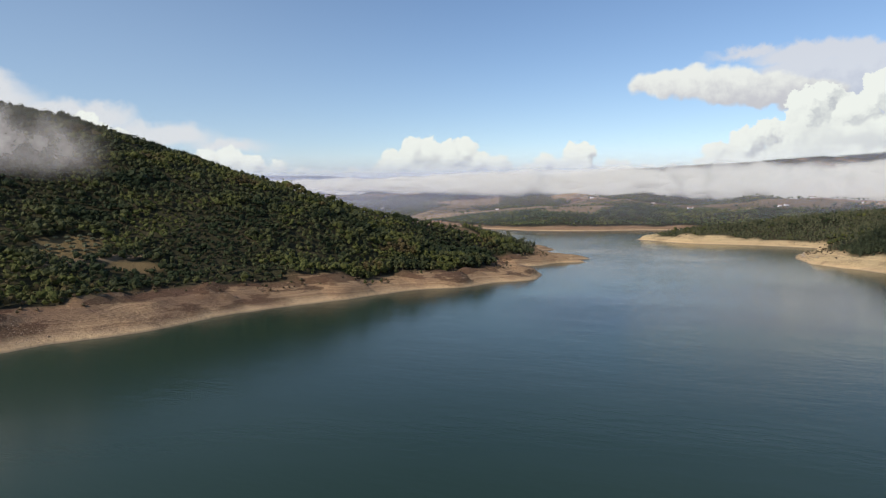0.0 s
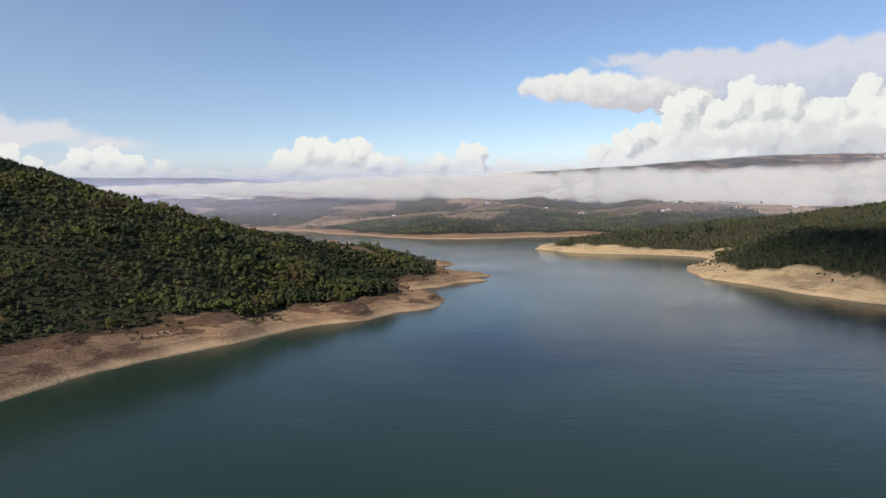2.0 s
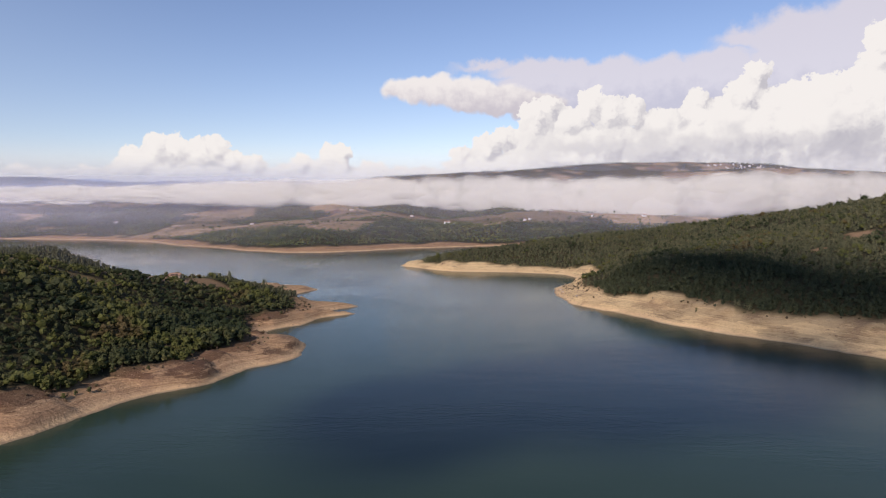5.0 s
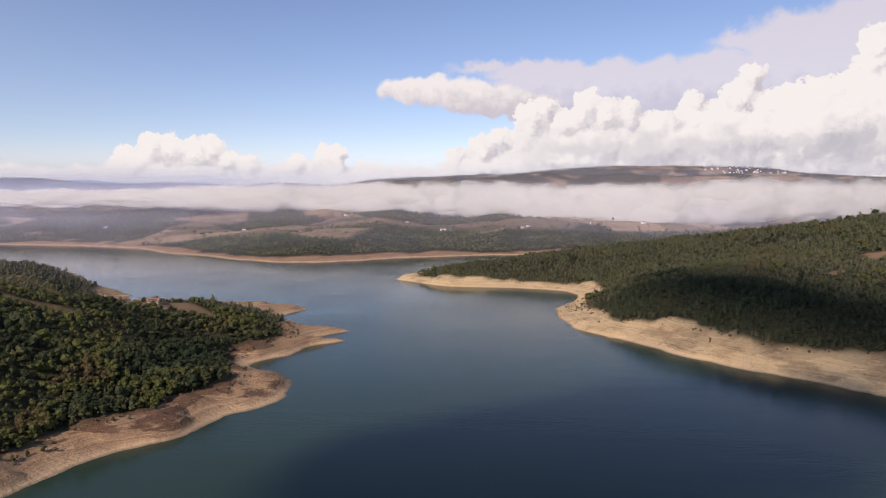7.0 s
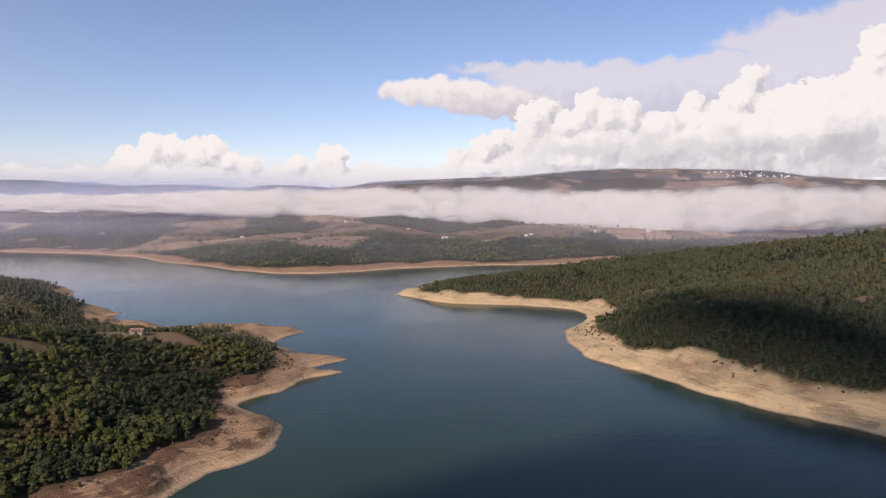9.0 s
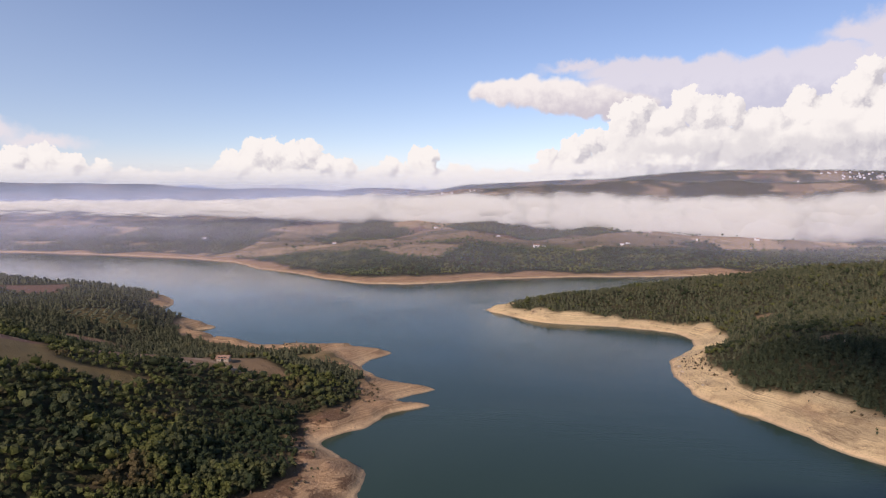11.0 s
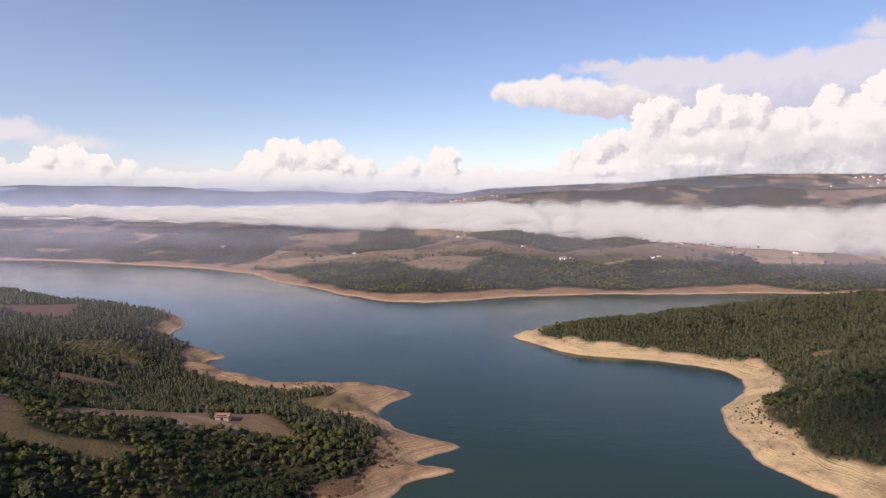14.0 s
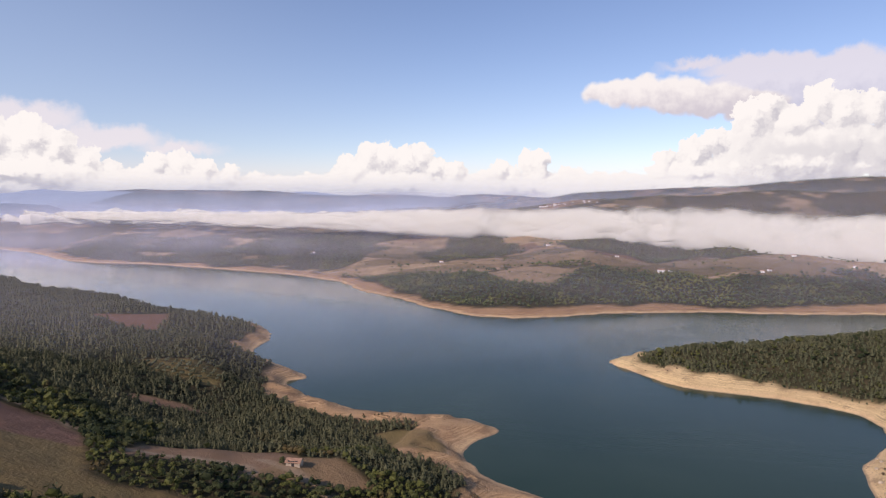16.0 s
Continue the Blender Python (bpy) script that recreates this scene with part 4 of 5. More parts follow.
def wooded(x, y, w, e):
    """Where trees stand on the two near shores."""
    s = np.maximum(w, e) + fbm(x, y, 22, 17, 3) * np.where(x < -40, 5, 9) + narrower(x, y)
    f, _ = open_ground(x, y)
    gaps = fbm(x, y, 30, 61, 3) > -0.62
    shrub = (s > 20) & (hash2(np.floor(x * 7), np.floor(y * 7), 23) < 0.07)
    return ((s > 26) | shrub) & (f < 0.4) & gaps


OAKS = [wood_tree("oak", 1, 26, False) for _ in range(8)]
PINES = [wood_tree("pine", 1, 22, False) for _ in range(8)]
FAR_PINES = [wood_tree("pine", 1, 8, False) for _ in range(6)]
STAND_TREES = [joined(pine_tiers(3, 5, 1.3) + [leaf_flakes(40, [((0, 0, 1.6), 1.5), ((0, 0, 2.3), 1.4), ((0, 0, 3.0), 1.1)], 0.55)]) for _ in range(6)]
SMALL = [wood_tree("oak", 1, 9, False) for _ in range(6)]

# near shores, close planting; further back, wider and larger
ax, ay = scatter(-340, -30, 60, 480, 2.2)
cx, cy = scatter(-340, -30, 480, 720, 2.65)
dx, dy = scatter(-30, 330, 60, 720, 2.65)
px, py = np.concatenate([ax, cx, dx]), np.concatenate([ay, cy, dy])
qx, qy = scatter(-1000, -340, 120, 960, 4.7)
rx, ry = scatter(330, 700, 330, 880, 7.0)
tx, ty = np.concatenate([px, qx, rx]), np.concatenate([py, qy, ry])
wide = np.concatenate([np.full(len(px), 1.0), np.full(len(qx), 1.35), np.full(len(rx), 1.6)])
th, tw, te, tn = relief(tx, ty)
ok = wooded(tx, ty, tw, te) & (tn < 0)
# deep in the woods, fewer and larger
deep = (wide < 1.5) & (tx > 225)
ok &= (tx > -240) | (tx < -340) | (rng.random(len(tx)) < 0.6)
ok &= ~deep | (rng.random(len(tx)) < 0.62)
wide = np.where(deep, 1.15, np.where((tx < -240) & (tx > -340), 1.22, wide))
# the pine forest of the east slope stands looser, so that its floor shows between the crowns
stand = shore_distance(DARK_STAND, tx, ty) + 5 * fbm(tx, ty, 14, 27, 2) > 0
ok &= (tw > te) | stand | (rng.random(len(tx)) < 0.95)
tx, ty, th, tw, te, wide, stand = tx[ok], ty[ok], th[ok], tw[ok], te[ok], wide[ok], stand[ok]
west = tw > te
piney = np.where(west, fbm(tx, ty, 60, 63, 3) + smooth(ty, 330, 420) * 0.9 - 0.45 > 0, hash2(np.floor(tx * 3), np.floor(ty * 3), 29) > 0.22 + 0.5 * smooth(fbm(tx, ty, 45, 67, 3), 0.15, 0.4))
size = wide * (rng.uniform(0.48, 0.86, len(tx)) + 0.30 * (rng.random(len(tx)) < 0.18) + 0.02 * west)
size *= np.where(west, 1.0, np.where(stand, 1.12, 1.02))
size *= np.where(west, 1 - 0.15 * smooth(fbm(tx, ty, 40, 65, 3), 0.1, 0.5), 1) * (1 + 0.55 * fbm(tx, ty, 13, 69, 2))
# the stretch of shore that the way passes nearest carries single trees
size *= np.where(np.maximum(tw, te) + 4 * fbm(tx, ty, 22, 17, 3) + narrower(tx, ty) < 25, 0.45, 1.0)
single = west & (tx > -118) & (ty > 205) & (ty < 290)
single &= np.cumsum(single) <= 300
for name, sel, protos, mat, label in (
        ("broadleaf_woodland", west & ~piney & ~single & (tx > -340), OAKS, M_OAK, "dense green and yellowing broadleaf scrub woodland on the slope"),
        ("pine_woodland", west & piney & ~single & (tx > -340), PINES, M_PINE, "dark green pine plantation on the peninsula"),
        ("pine_woodland", west & piney & (tx <= -340), FAR_PINES, M_PINE, "dark green pine woods on the western shore"),
        ("shaded_stand", ~west & stand, STAND_TREES, M_SHADED_STAND, "close conifer stand above the pale bank, leaves darkened for cloud shadow"),
        ("pine_woodland", ~west & piney & ~stand, PINES, M_PINE, "dark green pine forest covering the hillside"),
        ("broadleaf_woodland", ~west & ~piney & ~stand, OAKS, M_OAK, "olive-green oak scrub scattered through the pine forest")):
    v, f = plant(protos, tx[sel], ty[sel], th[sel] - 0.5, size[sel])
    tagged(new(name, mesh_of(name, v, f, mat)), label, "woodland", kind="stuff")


def part(name, mesh, parent, label=""):
    ob = new(name, mesh)
    ob.parent = parent
    return tagged(ob, label)


def single_tree(kind, mat, label, group):
    """A tree with a forked trunk and a crown of many clumps and sprays."""
    tree = tagged(new("tree"), label, "tree", group)
    limbs = [stem((0, 0, -0.8), (0.05, 0.05, 1.6), 0.20, 0.13, 7)]
    for k in range(4):
        a = k * 1.6 + rng.uniform(-0.4, 0.4)
        limbs.append(stem((0.05, 0.05, 1.3), (1.1 * math.cos(a), 1.1 * math.sin(a), 2.9 + 0.3 * k), 0.10, 0.03, 5))
    lumps = crown_lumps(kind, 13)
    crown = joined([lump(c, r * 0.92) for c, r in lumps] + [leaf_flakes(220, lumps, 0.30)])
    part("trunk", mesh_of("trunk", *joined(limbs), M_BARK), tree)
    part("crown", mesh_of("crown", *crown, mat), tree)
    return tree


TREE_KINDS = [single_tree("oak", M_OAK, "rounded green broadleaf tree above the bare bank", "trees along the west bank") for _ in range(6)]
used_kind = [False] * 6
for i in np.nonzero(single)[0]:
    k = int(rng.integers(0, 6))
    place = pose(tx[i], ty[i], th[i] - 0.2, 0, 0, rng.uniform(0, 360)) @ Matrix.Scale(size[i], 4)
    if used_kind[k]:
        ob = copy_thing(TREE_KINDS[k], place)
        ob.matrix_basis = place
    else:
        used_kind[k] = True
        TREE_KINDS[k].matrix_basis = place

# olive groves: rows of small grey-green trees
M_OLIVE = leaf_material("olive_leaf", [(0.0, (0.06, 0.07, 0.035)), (1.0, (0.14, 0.14, 0.08))], [])
olive = tagged(new("olive_tree"), "small grey-green olive tree in a grove row", "tree", "olive trees in the groves")
ol = [(((0.5 * math.cos(a), 0.5 * math.sin(a), 1.5)), 0.75) for a in (0, 1.6, 3.1, 4.7)]
part("trunk", mesh_of("trunk", *stem((0, 0, -0.4), (0, 0, 1.3), 0.14, 0.09, 6), M_BARK), olive)
part("crown", mesh_of("crown", *joined([lump(c, r) for c, r in ol] + [leaf_flakes(40, ol, 0.25)]), M_OLIVE), olive)
first = True
for cx, cy, a, b, turn in ((-267, 466, 26, 15, 20), (-186, 158, 14, 9, 60)):
    for u in np.arange(-a, a, 4.4 if a > 20 else 3.4):
        for w in np.arange(-b, b, 3.8 if a > 20 else 2.6):
            if (u / a) ** 2 + (w / b) ** 2 < 1 and rng.random() < 0.88:
                c, s = math.cos(radians(turn)), math.sin(radians(turn))
                x, y = cx + u * c - w * s + rng.uniform(-.4, .4), cy + u * s + w * c + rng.uniform(-.4, .4)
                z = float(relief(np.array([x]), np.array([y]))[0][0])
                place = pose(x, y, z - 0.1, 0, 0, rng.uniform(0, 360)) @ Matrix.Scale(rng.uniform(0.8, 1.25) * (1.0 if a > 20 else 0.7), 4)
                ob = olive if first else copy_thing(olive, place)
                ob.matrix_basis = place
                first = False

# woods, hedges and field trees beyond the lake
ex, ey = scatter(-560, 700, 800, 1120, 5.9)
eh, ew, ee, en = relief(ex, ey)
near = shore_wood(ex, ey) > -6
fx, fy = scatter(-1300, 900, 780, 1500, 8.0)
gx, gy = scatter(-900, 1300, 1480, 2200, 9.5)
hx, hy = scatter(-900, 1900, 2700, 3300, 17.0)
bx, by = np.concatenate([fx, gx, hx, ex[near]]), np.concatenate([fy, gy, hy, ey[near]])
bs = np.concatenate([np.full(len(fx), 1.25), np.full(len(gx), 1.15), np.full(len(hx), 2.0), np.full(near.sum(), 1.0)])
bh, bw, be, bn = relief(bx, by)
_, hedge = parcels(bx, by)
belt = shore_wood(bx, by)
patch = thick_wood(bx, by)
keep = (bn + north_edge(bx, by) > 24) & ((belt > 0) | (patch > 0) | ((by < 2100) & (((hedge < 6) & (rng.random(len(bx)) < 0.5)) | (rng.random(len(bx)) < 0.03))))
v, f = plant(SMALL, bx[keep], by[keep], bh[keep] - 0.6, (bs * np.where(by > 1900, 0.75, 1) * rng.uniform(0.7, 1.3, len(bx)))[keep])
tagged(new("far_woodland", mesh_of("far_woodland", v, f, M_FARWOOD)), "distant green woods and hedges between the fields", "woodland", kind="stuff")


# ---------- clouds and fog ----------
EYE0 = np.array([-10.0, 75.0, 70.0])


def billow(ball, centre, radii, seed, coarse=0.34, fine=0.17, grain=0.07):
    """A cauliflower-like lobe: rounded knobs of three sizes on an ellipsoid."""
    r = np.random.default_rng(seed)
    v, f = ball
    out = np.ones(len(v))
    for n, amp in ((16, coarse), (90, fine), (420, grain)):
        d = r.normal(size=(n, 3))
        d /= np.linalg.norm(d, axis=1)[:, None]
        near = np.arccos(np.clip(v @ d.T, -1, 1)).min(1)
        out += amp * (np.sqrt(np.clip(1 - (near / (2.9 / math.sqrt(n))) ** 2, 0, 1)) - 0.55)
    return v * out[:, None] * radii + centre, f


def fog_shell(line, scale, seed, rough, around=30):
    """The swollen face and top of a long body of vapour, and how thick it is there: dense in the middle, thinning to its foot and top."""
    c = np.array([p for p, _ in line], float)
    r = np.array([q for _, q in line], float)
    n = len(c)
    a = np.radians(np.linspace(-88, 90, around))[None]
    along = np.cumsum(np.r_[0, np.linalg.norm(np.diff(c, axis=0), axis=1)])[:, None]
    k = 1 + rough * (fbm(along + 0 * a, 90 * np.sin(a) + 0 * along, 120, seed, 4) + 0.6 * fbm(along + 0 * a, 90 * np.sin(a) + 900 + 0 * along, 34, seed + 9, 3))
    w = scale * k
    wide = np.ones(81) / 81
    away = np.stack([np.convolve(np.pad(np.gradient(c[:, k]), 40, "edge"), wide, "valid") for k in (0, 1)], -1)
    side = np.stack([away[:, 1], -away[:, 0]], -1) / np.hypot(away[:, 0], away[:, 1])[:, None]
    deep = 0.9 * r[:, 2:3] * w * np.cos(a)
    v = np.stack([c[:, 0:1] + side[:, 0:1] * deep, c[:, 1:2] + side[:, 1:2] * deep, c[:, 2:3] + r[:, 2:3] * w * np.sin(a)], -1)
    i = np.arange(n * around).reshape(n, around)
    q = np.stack([i[:-1, :-1], i[1:, :-1], i[1:, 1:], i[:-1, 1:]], -1).reshape(-1, 4)
    ends = smooth(1 - np.abs(np.linspace(-1, 1, n)), 0.0, 0.10)[:, None]
    cover = smooth(np.sin(a), -1.0, -0.35) * smooth(np.sin(a), 1.0, 0.40) * ends
    return v.reshape(-1, 3), q, cover


def dense_line(points, n):
    """(x, y, z, ry, rz) stations drawn out into n smooth stations of a fog tube."""
    p = np.array(points, float)
    t = np.linspace(0, len(p) - 1, n)
    i = np.minimum(t.astype(int), len(p) - 2)
    k = (t - i)[:, None]
    k = k * k * (3 - 2 * k)
    q = p[i] * (1 - k) + p[i + 1] * k
    return [((x, y, z), (0, 0.5 * rz, rz)) for x, y, z, ry, rz in q]


def fog_object(name, label, lines, mat, seed):
    """Bodies of vapour, each a few shells deep."""
    ob = tagged(new(name), label, "fog")
    for m, (scale, line) in enumerate(lines):
        v, q, cover = fog_shell(line, scale, seed + 5 * m, 0.30 if mat is M_FOG else 0.45)
        me = mesh_of("billow", v, q, mat, True)
        me.attributes.new("cover", "FLOAT", "POINT").data.foreach_set("value", cover.astype(np.float32).ravel())
        part("billow", me, ob)
    return ob


MAIN_BANK = [(-1750, 1750, 88, 0, 15), (-1300, 1640, 86, 0, 17), (-900, 1560, 84, 0, 20), (-580, 1500, 81, 0, 30), (-300, 1480, 79, 0, 36), (-50, 1450, 77, 0, 41),
             (120, 1370, 69, 0, 46), (260, 1250, 60, 0, 53), (390, 1195, 64, 0, 48), (600, 1170, 70, 0, 40), (1100, 1250, 70, 0, 40), (1600, 1500, 72, 0, 38)]
fog_object("fog_bank", "long white bank of fog lying along the far slope",
           [(0.80, dense_line(MAIN_BANK, 420)), (0.95, dense_line(MAIN_BANK, 420)), (1.12, dense_line(MAIN_BANK, 420))], M_FOG, 40)


def ragged_line(x0, y0, x1, y1, z, least, most, count, seed):
    """Stations of a torn fog bank: radius and height jump about from place to place."""
    r = np.random.default_rng(seed)
    u = np.linspace(0, 1, count)
    rad = least + (most - least) * r.random(count) ** 1.7
    return [(x0 + (x1 - x0) * k, y0 + (y1 - y0) * k + r.uniform(-40, 40), z + 0.45 * q + r.uniform(-4, 4), q, q) for k, q in zip(u, rad)]


fog_object("fog_bank", "wispy shreds of valley fog drifting below the far range",
           [(1.0, dense_line(ragged_line(-2100, 1950, -250, 1780, 76, 12, 30, 34, 5), 420)),
            (1.0, dense_line(ragged_line(-1900, 1720, -600, 1640, 66, 9, 26, 26, 8), 320))], M_MIST, 60)


# blue sheets that paint haze between the lake and the far slopes: (x, y, top, thickness) along each veil
def haze_veil(stations, mat=M_HAZE, base=-4.0, name="haze", label="thin blue morning haze hanging over the valley"):
    p = np.array(stations, float)
    u = np.linspace(0, len(p) - 1, 90)
    i = np.minimum(u.astype(int), len(p) - 2)
    q = p[i] * (1 - (u - i))[:, None] + p[i + 1] * (u - i)[:, None]
    up = np.linspace(0, 1, 12)[None]
    x, y = q[:, 0:1] + 0 * up, q[:, 1:2] + 0.2 * q[:, 2:3] * up + 0.08 * q[:, 2:3] * fbm(q[:, 0:1], 300 * up, 240, 97, 3)
    z = base + q[:, 2:3] * up
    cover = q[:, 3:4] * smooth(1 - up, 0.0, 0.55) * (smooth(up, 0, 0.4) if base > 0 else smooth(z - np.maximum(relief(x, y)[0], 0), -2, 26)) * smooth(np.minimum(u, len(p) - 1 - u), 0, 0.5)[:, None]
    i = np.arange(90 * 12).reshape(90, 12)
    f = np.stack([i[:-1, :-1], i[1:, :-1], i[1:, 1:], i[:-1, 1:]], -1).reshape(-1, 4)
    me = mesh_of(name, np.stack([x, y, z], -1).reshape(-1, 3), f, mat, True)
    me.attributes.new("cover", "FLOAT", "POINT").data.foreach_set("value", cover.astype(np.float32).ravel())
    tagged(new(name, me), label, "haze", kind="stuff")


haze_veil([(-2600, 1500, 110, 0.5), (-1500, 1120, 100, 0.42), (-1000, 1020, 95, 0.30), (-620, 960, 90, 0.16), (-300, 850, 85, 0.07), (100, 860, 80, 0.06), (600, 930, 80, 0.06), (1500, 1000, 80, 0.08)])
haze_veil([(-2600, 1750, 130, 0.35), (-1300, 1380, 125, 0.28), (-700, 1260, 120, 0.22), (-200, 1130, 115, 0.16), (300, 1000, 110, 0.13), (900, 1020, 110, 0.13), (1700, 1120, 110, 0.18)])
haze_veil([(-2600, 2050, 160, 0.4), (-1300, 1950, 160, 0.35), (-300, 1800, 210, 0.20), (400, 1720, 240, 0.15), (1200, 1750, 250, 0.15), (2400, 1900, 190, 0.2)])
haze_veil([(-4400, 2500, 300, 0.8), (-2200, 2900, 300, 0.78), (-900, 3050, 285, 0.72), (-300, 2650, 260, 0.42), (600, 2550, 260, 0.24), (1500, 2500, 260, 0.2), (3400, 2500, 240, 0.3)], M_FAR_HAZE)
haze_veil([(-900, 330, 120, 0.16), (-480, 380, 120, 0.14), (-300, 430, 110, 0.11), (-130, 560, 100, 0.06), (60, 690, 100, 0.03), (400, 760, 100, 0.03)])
haze_veil([(-300, 132, 46, 0.5), (-270, 146, 46, 0.62), (-248, 160, 42, 0.55), (-226, 174, 34, 0.32), (-200, 190, 24, 0.1)], M_WISP, 40.0, "fog_wisp", "thin shred of fog clinging to the wooded hill")


# fair-weather clouds high behind the way, whose shadows lie on the east slope and on the water
def shade_cloud(x, y, z, half, wide, turn, seed, far):
    """Its shadow is an uneven patch about (x, y), that long and wide, turned by so many degrees."""
    c = np.array([x, y, z]) + np.array(SUN_DIR) * far
    cs, sn = math.cos(radians(turn)), math.sin(radians(turn))
    made = []
    for k, u in enumerate((-0.62, -0.25, 0.2, 0.6)):
        off = np.array([u * half * cs, u * half * sn, 5 * k])
        v, f = billow(BALL3, np.zeros(3), (half * 0.42, wide * (0.8 + 0.12 * (k % 3)), 14), seed + k)
        made.append((np.stack([v[:, 0] * cs - v[:, 1] * sn, v[:, 0] * sn + v[:, 1] * cs, v[:, 2]], -1) + c + off, f))
    tagged(new("cloud", mesh_of("cloud", *joined(made), M_HEAP, True)), "small white fair-weather cloud drifting overhead", "cloud", "fair-weather clouds")


shade_cloud(140, 347, 22, 86, 32, 116, 301, 5000.0)
shade_cloud(40, 228, 0, 82, 40, 18, 311, 1700.0)
# the farthest range, its haze painted as a pale blue glow
ridge_az = np.linspace(-75, 60, 400)
far_h = 150 + 60 * smooth(-ridge_az, 0, 30) + 70 * fbm(ridge_az * 100, 0 * ridge_az, 900, 77, 6)
near_h = 120 + 30 * fbm(ridge_az * 100, 0 * ridge_az + 50, 700, 78, 6)
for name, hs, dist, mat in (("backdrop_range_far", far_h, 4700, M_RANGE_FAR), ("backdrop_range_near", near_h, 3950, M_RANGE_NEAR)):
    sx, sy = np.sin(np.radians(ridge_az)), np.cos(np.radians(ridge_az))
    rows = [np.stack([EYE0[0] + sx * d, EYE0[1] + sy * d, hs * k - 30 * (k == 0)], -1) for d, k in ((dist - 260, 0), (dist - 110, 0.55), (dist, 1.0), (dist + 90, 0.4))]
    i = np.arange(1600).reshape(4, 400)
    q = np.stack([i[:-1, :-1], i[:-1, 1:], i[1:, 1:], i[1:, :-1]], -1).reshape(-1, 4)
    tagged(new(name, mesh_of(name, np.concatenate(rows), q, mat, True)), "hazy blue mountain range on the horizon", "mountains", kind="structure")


# ---------- buildings ----------
def box(x0, x1, y0, y1, z0, z1):
    v = np.array([(x, y, z) for z in (z0, z1) for y in (y0, y1) for x in (x0, x1)], float)
    f = np.array([(0, 2, 3), (0, 3, 1), (4, 5, 7), (4, 7, 6), (0, 1, 5), (0, 5, 4), (2, 6, 7), (2, 7, 3), (0, 4, 6), (0, 6, 2), (1, 3, 7), (1, 7, 5)])
    return v, f


def gable(length, width, base, rise, over, thick=0.18):
    """Two thick roof slabs that meet in a ridge along x."""
    a, b = length / 2 + over, width / 2 + over
    low, top = base - over * rise / (width / 2), base + rise
    outline = [(-b, low), (0, top), (b, low), (b, low + thick), (0, top + thick), (-b, low + thick)]
    v = [(x, y, z) for x in (-a, a) for y, z in outline]
    f = []
    for i in range(6):
        j = (i + 1) % 6
        f += [(i, i + 6, j + 6), (i, j + 6, j)]
    for k, o in ((0, 1), (6, -1)):
        f += [tuple(k + n for n in tri[::o]) for tri in ((0, 1, 4), (0, 4, 5), (1, 2, 3), (1, 3, 4))]
    return np.array(v, float), np.array(f)


def walls(length, width, height, rise):
    """Walls with gable ends."""
    a, b = length / 2, width / 2
    v = [(-a, -b, -1), (a, -b, -1), (a, b, -1), (-a, b, -1), (-a, -b, height), (a, -b, height), (a, b, height), (-a, b, height), (-a, 0, height + rise), (a, 0, height + rise)]
    f = [(0, 1, 5), (0, 5, 4), (2, 3, 7), (2, 7, 6), (1, 2, 6), (1, 6, 5), (3, 0, 4), (3, 4, 7), (5, 6, 9), (7, 4, 8), (4, 5, 9), (4, 9, 8), (6, 7, 8), (6, 8, 9)]
    return np.array(v, float), np.array(f)


def house(name, label, category, group, length, width, height, rise, place, wall_mat=None, windows=2):
    h = tagged(new(name), label, category, group)
    part("wall", mesh_of("wall", *walls(length, width, height, rise), wall_mat or M_WALL), h)
    roof = part("roof", mesh_of("roof", *gable(length, width, height, rise, 0.35), M_ROOF), h)
    if windows > 2:
        part("chimney", mesh_of("chimney", *box(length * 0.2, length * 0.2 + 0.5, 0.4, 0.9, height, height + rise + 0.6), wall_mat or M_WALL), roof)
    part("door", mesh_of("door", *box(-0.5, 0.5, -width / 2 - 0.06, -width / 2 + 0.02, 0, 2.0), M_DARK), h)
    for k in range(windows):
        x = -length / 2 + length * (k + 0.5) / windows + (0.9 if windows == 1 else 0)
        if abs(x) > 1.1:
            w = part("window", mesh_of("window", *box(x - 0.45, x + 0.45, -width / 2 - 0.04, -width / 2 + 0.02, 1.0, 2.1), M_DARK), h)
            part("sill", mesh_of("sill", *box(x - 0.55, x + 0.55, -width / 2 - 0.14, -width / 2 + 0.02, 0.9, 1.0), M_STONE), w)
    h.matrix_basis = place
    return h


def level(x, y):
    return float(relief(np.array([float(x)]), np.array([float(y)]))[0][0])


house("farm_house", "small pale farm building with faded pink tile roof", "house", "", 4.8, 3.4, 1.5, 0.75, pose(-134.5, 354, level(-134.5, 354), 0, 0, 8), M_OLD_WALL)
copy_thing(TREE_KINDS[0], pose(-138.2, 352.4, level(-138.2, 352.4) - 0.2) @ Matrix.Scale(0.62, 4)).matrix_basis = pose(-138.2, 352.4, level(-138.2, 352.4) - 0.2) @ Matrix.Scale(0.62, 4)
farm = house("farm_house", "distant white farmhouse with brown roof above the woods", "house", "farmhouses beyond the lake", 8.5, 5.5, 3.2, 1.4, pose(2, 1093, level(2, 1093), 0, 0, 15), M_STEEL, 4)
for x, y, turn, k in ((14, 1101, 60, 0.6), (123, 1080, -10, 0.7), (132, 1084, 30, 0.6), (184, 1205, 10, 0.7), (-180, 1330, 30, 0.7), (-620, 1300, 0, 0.8), (330, 1150, 20, 0.8), (420, 1230, -20, 0.8), (-330, 1180, 10, 0.7), (240, 1130, -15, 0.6), (-60, 1240, 25, 0.6)):
    copy_thing(farm, pose(x, y, level(x, y), 0, 0, turn)).scale = (k, k, k)
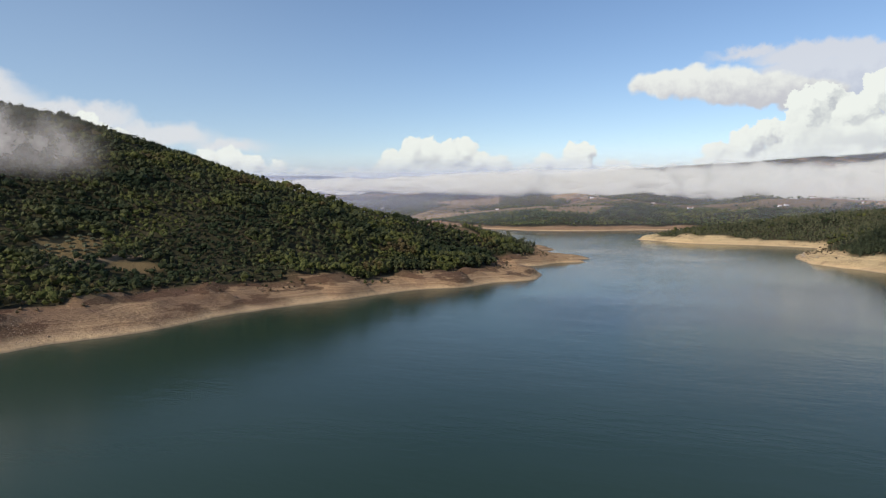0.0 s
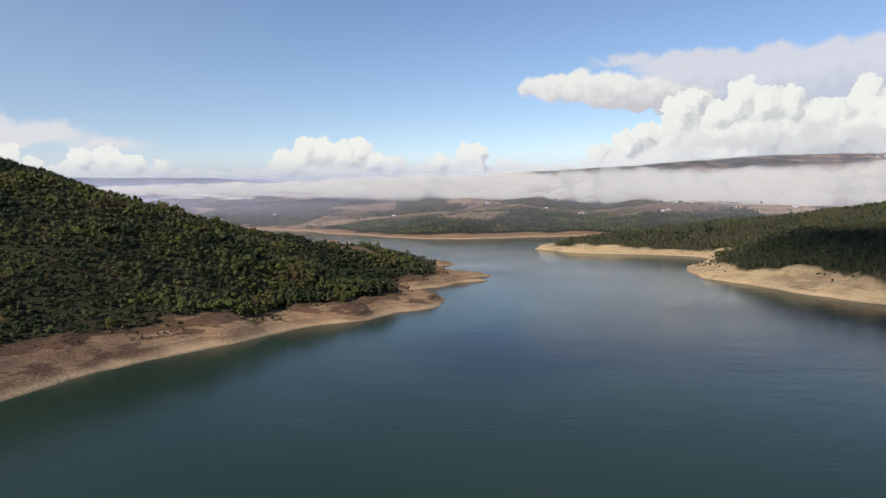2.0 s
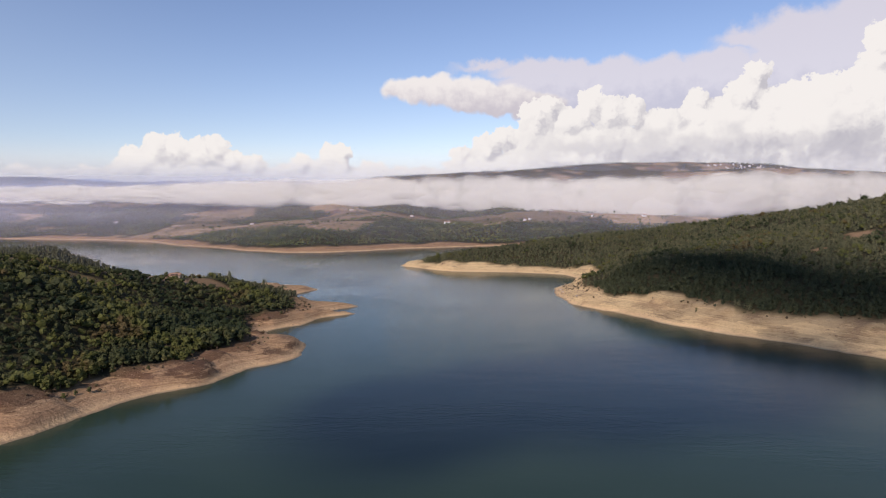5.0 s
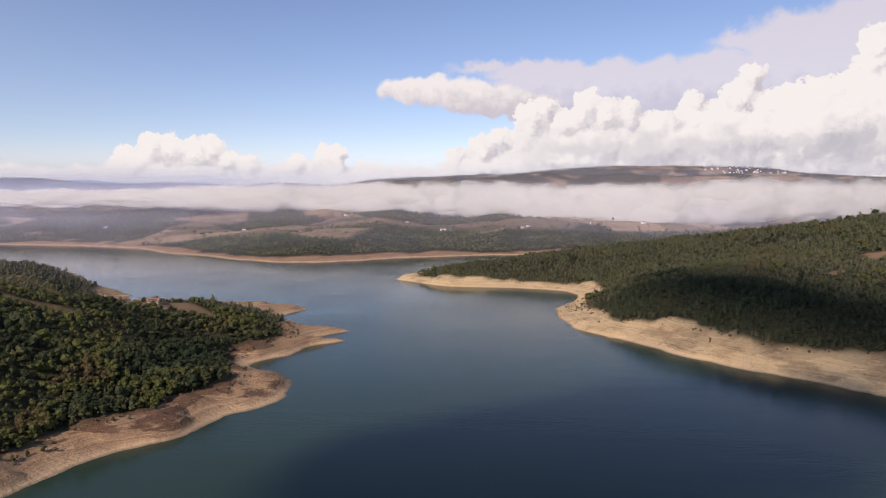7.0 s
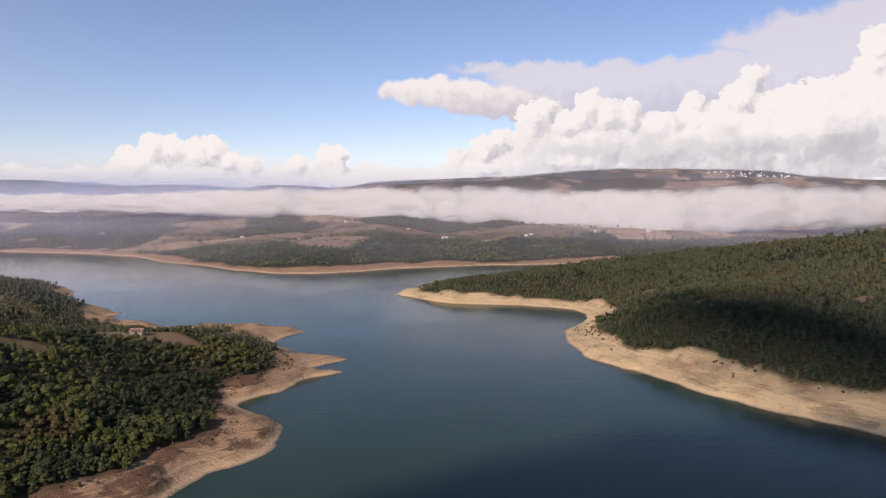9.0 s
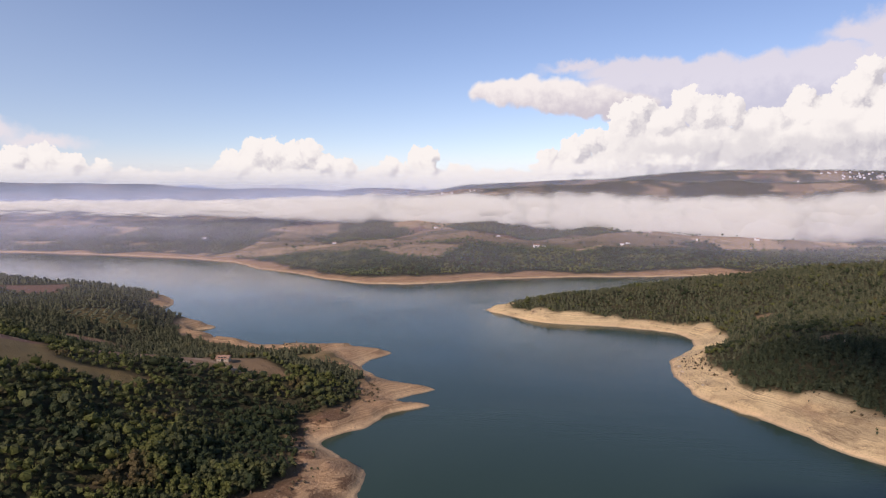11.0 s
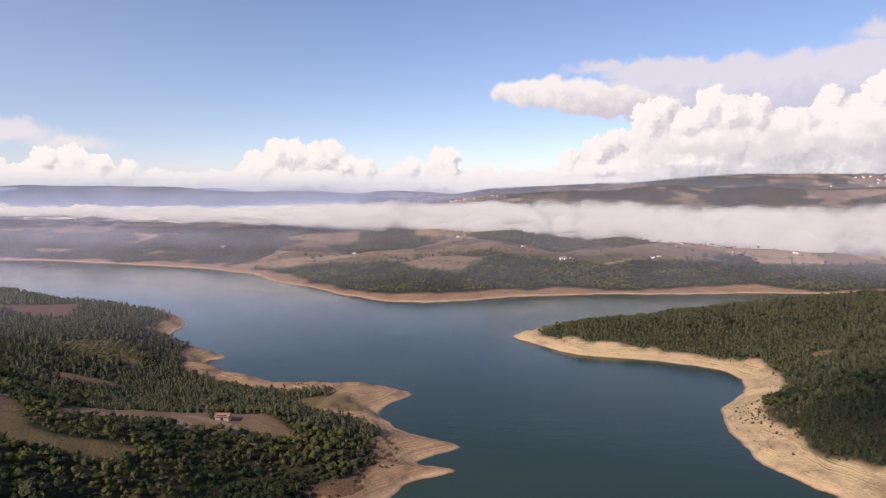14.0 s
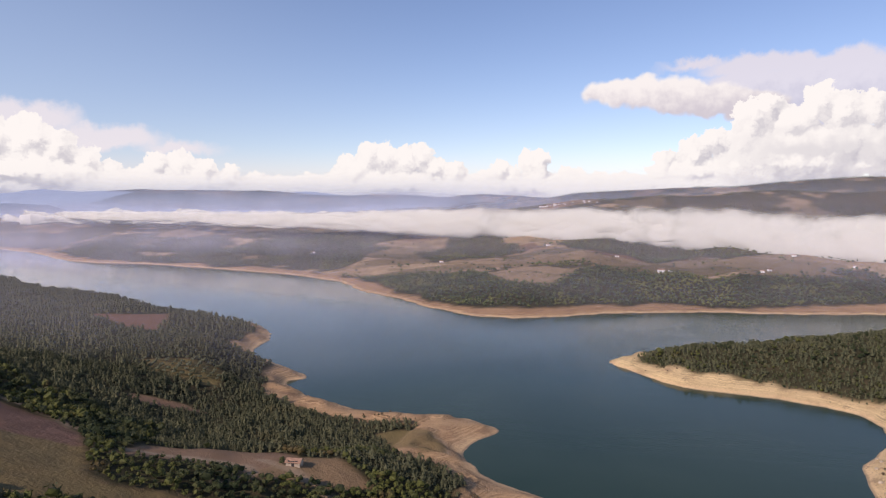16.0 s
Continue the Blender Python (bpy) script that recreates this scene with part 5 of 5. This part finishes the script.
town = house("village_house", "tiny pale house of a hilltop village", "house", "village houses on the ridge", 11, 8, 7, 2.2, pose(1384, 2960, level(1384, 2960), 0, 0, 10), M_STEEL, 3)
for i in range(110):
    if i < 90:
        x, y = 1400 + rng.normal() * 130, 2950 + rng.normal() * 50
    else:
        x, y = -235 + rng.normal() * 55, 1985 + rng.normal() * 14
    k = rng.uniform(0.36, 0.66) if i < 90 else rng.uniform(0.25, 0.42)
    copy_thing(town, pose(x, y, level(x, y), 0, 0, rng.uniform(-40, 40))).scale = (k, k, k * rng.uniform(0.9, 1.3))


def wind_turbine(place):
    t = tagged(new("wind_turbine"), "white wind turbine standing still on the ridge", "wind turbine", "wind turbines on the ridge")
    part("tower", mesh_of("tower", *stem((0, 0, -2), (0, 0, 42), 1.0, 0.5, 10), M_STEEL), t)
    part("nacelle", mesh_of("nacelle", *box(-1, 1, -2.5, 3, 41.5, 43.8), M_STEEL), t)
    for k in range(3):
        a = radians(20 + 120 * k)
        part("blade", mesh_of("blade", *stem((0, -2.6, 42.6), (21 * math.sin(a), -2.6, 42.6 + 21 * math.cos(a)), 0.5, 0.15, 5), M_STEEL), t)
    t.matrix_basis = place
    return t


mill = wind_turbine(pose(740, 3210, level(740, 3210)) @ Matrix.Scale(0.55, 4))
for x in (800, 880, 950, 1010, 1080, 1150, 1240, 1330):
    copy_thing(mill, pose(x, 3215 + 30 * math.sin(x), level(x, 3215 + 30 * math.sin(x)), 0, 0, rng.uniform(-20, 20)) @ Matrix.Scale(0.55, 4))


def boulder(x, y, r, seed):
    v, f = billow(BALL2, np.zeros(3), np.array([r, r * 0.8, r * 0.6]), seed, 0.3, 0.12)
    ob = tagged(new("boulder", mesh_of("boulder", v, f, M_STONE)), "pale weathered boulder at the foot of the bank", "rock", "boulders on the banks")
    ob.matrix_basis = pose(x, y, max(level(x, y), 0) + r * 0.2, 0, 0, seed * 40)


for i, (x, y, r) in enumerate(((65, 447, 1.0), (68, 462, 0.9), (72, 470, 0.7), (64, 436, 0.9), (73, 478, 0.8), (123, 414, 2.2), (126, 416, 1.8), (128, 413, 1.4), (66, 405, 0.8))):
    boulder(x, y, r, i + 1)

# loose stones strewn over the bare banks
sx, sy = np.concatenate([rng.uniform(-150, -45, 30000), rng.uniform(55, 175, 30000)]), np.concatenate([rng.uniform(100, 500, 30000), rng.uniform(240, 580, 30000)])
sh, sw, se, sn = relief(sx, sy)
sd = np.maximum(sw, se)
rocky = fbm(sx, sy, 24, 121, 3) + 0.5 * (np.hypot(sx - 62, sy - 440) < 28) + 0.5 * (np.hypot(sx + 60, sy - 380) < 26) > 0.30
lie = (sd > 0.3) & (sd + narrower(sx, sy) < 25) & rocky
stones = [core(np.zeros(3), 1.0, 0.7, 0.3) for _ in range(6)]
v, f = plant(stones, sx[lie], sy[lie], sh[lie], rng.uniform(0.08, 0.26, lie.sum()) ** 1.0 * (1 + 1.2 * (rng.random(lie.sum()) < 0.06)))
tagged(new("bank_stones", mesh_of("bank_stones", v, f, M_PEBBLE)), "loose pale stones strewn over the bare banks", "stones", kind="stuff")

# dry brown scrub along the upper edge of the banks and over the cape
ux, uy = scatter(-160, 175, 100, 600, 2.2)
uh, uw, ue, un = relief(ux, uy)
ud = np.maximum(uw, ue) + narrower(ux, uy) + 5 * fbm(ux, uy, 18, 131, 3)
cape = np.hypot(ux - 84, uy - 447) < 20
grow = (np.maximum(uw, ue) > 5) & (((ud > 19) & (ud < 27) & (rng.random(len(ux)) < np.where(ux > 0, 0.12 * (uy < 480), 0.26))) | (cape & (ud > 13) & (ud < 30) & (rng.random(len(ux)) < 0.6)))
v, f = plant(SMALL, ux[grow], uy[grow], uh[grow] - 0.5, rng.uniform(0.28, 0.5, grow.sum()))
tagged(new("scrub", mesh_of("scrub", v, f, M_SCRUB)), "low dry brown scrub along the top of the bank", "scrub", kind="stuff")
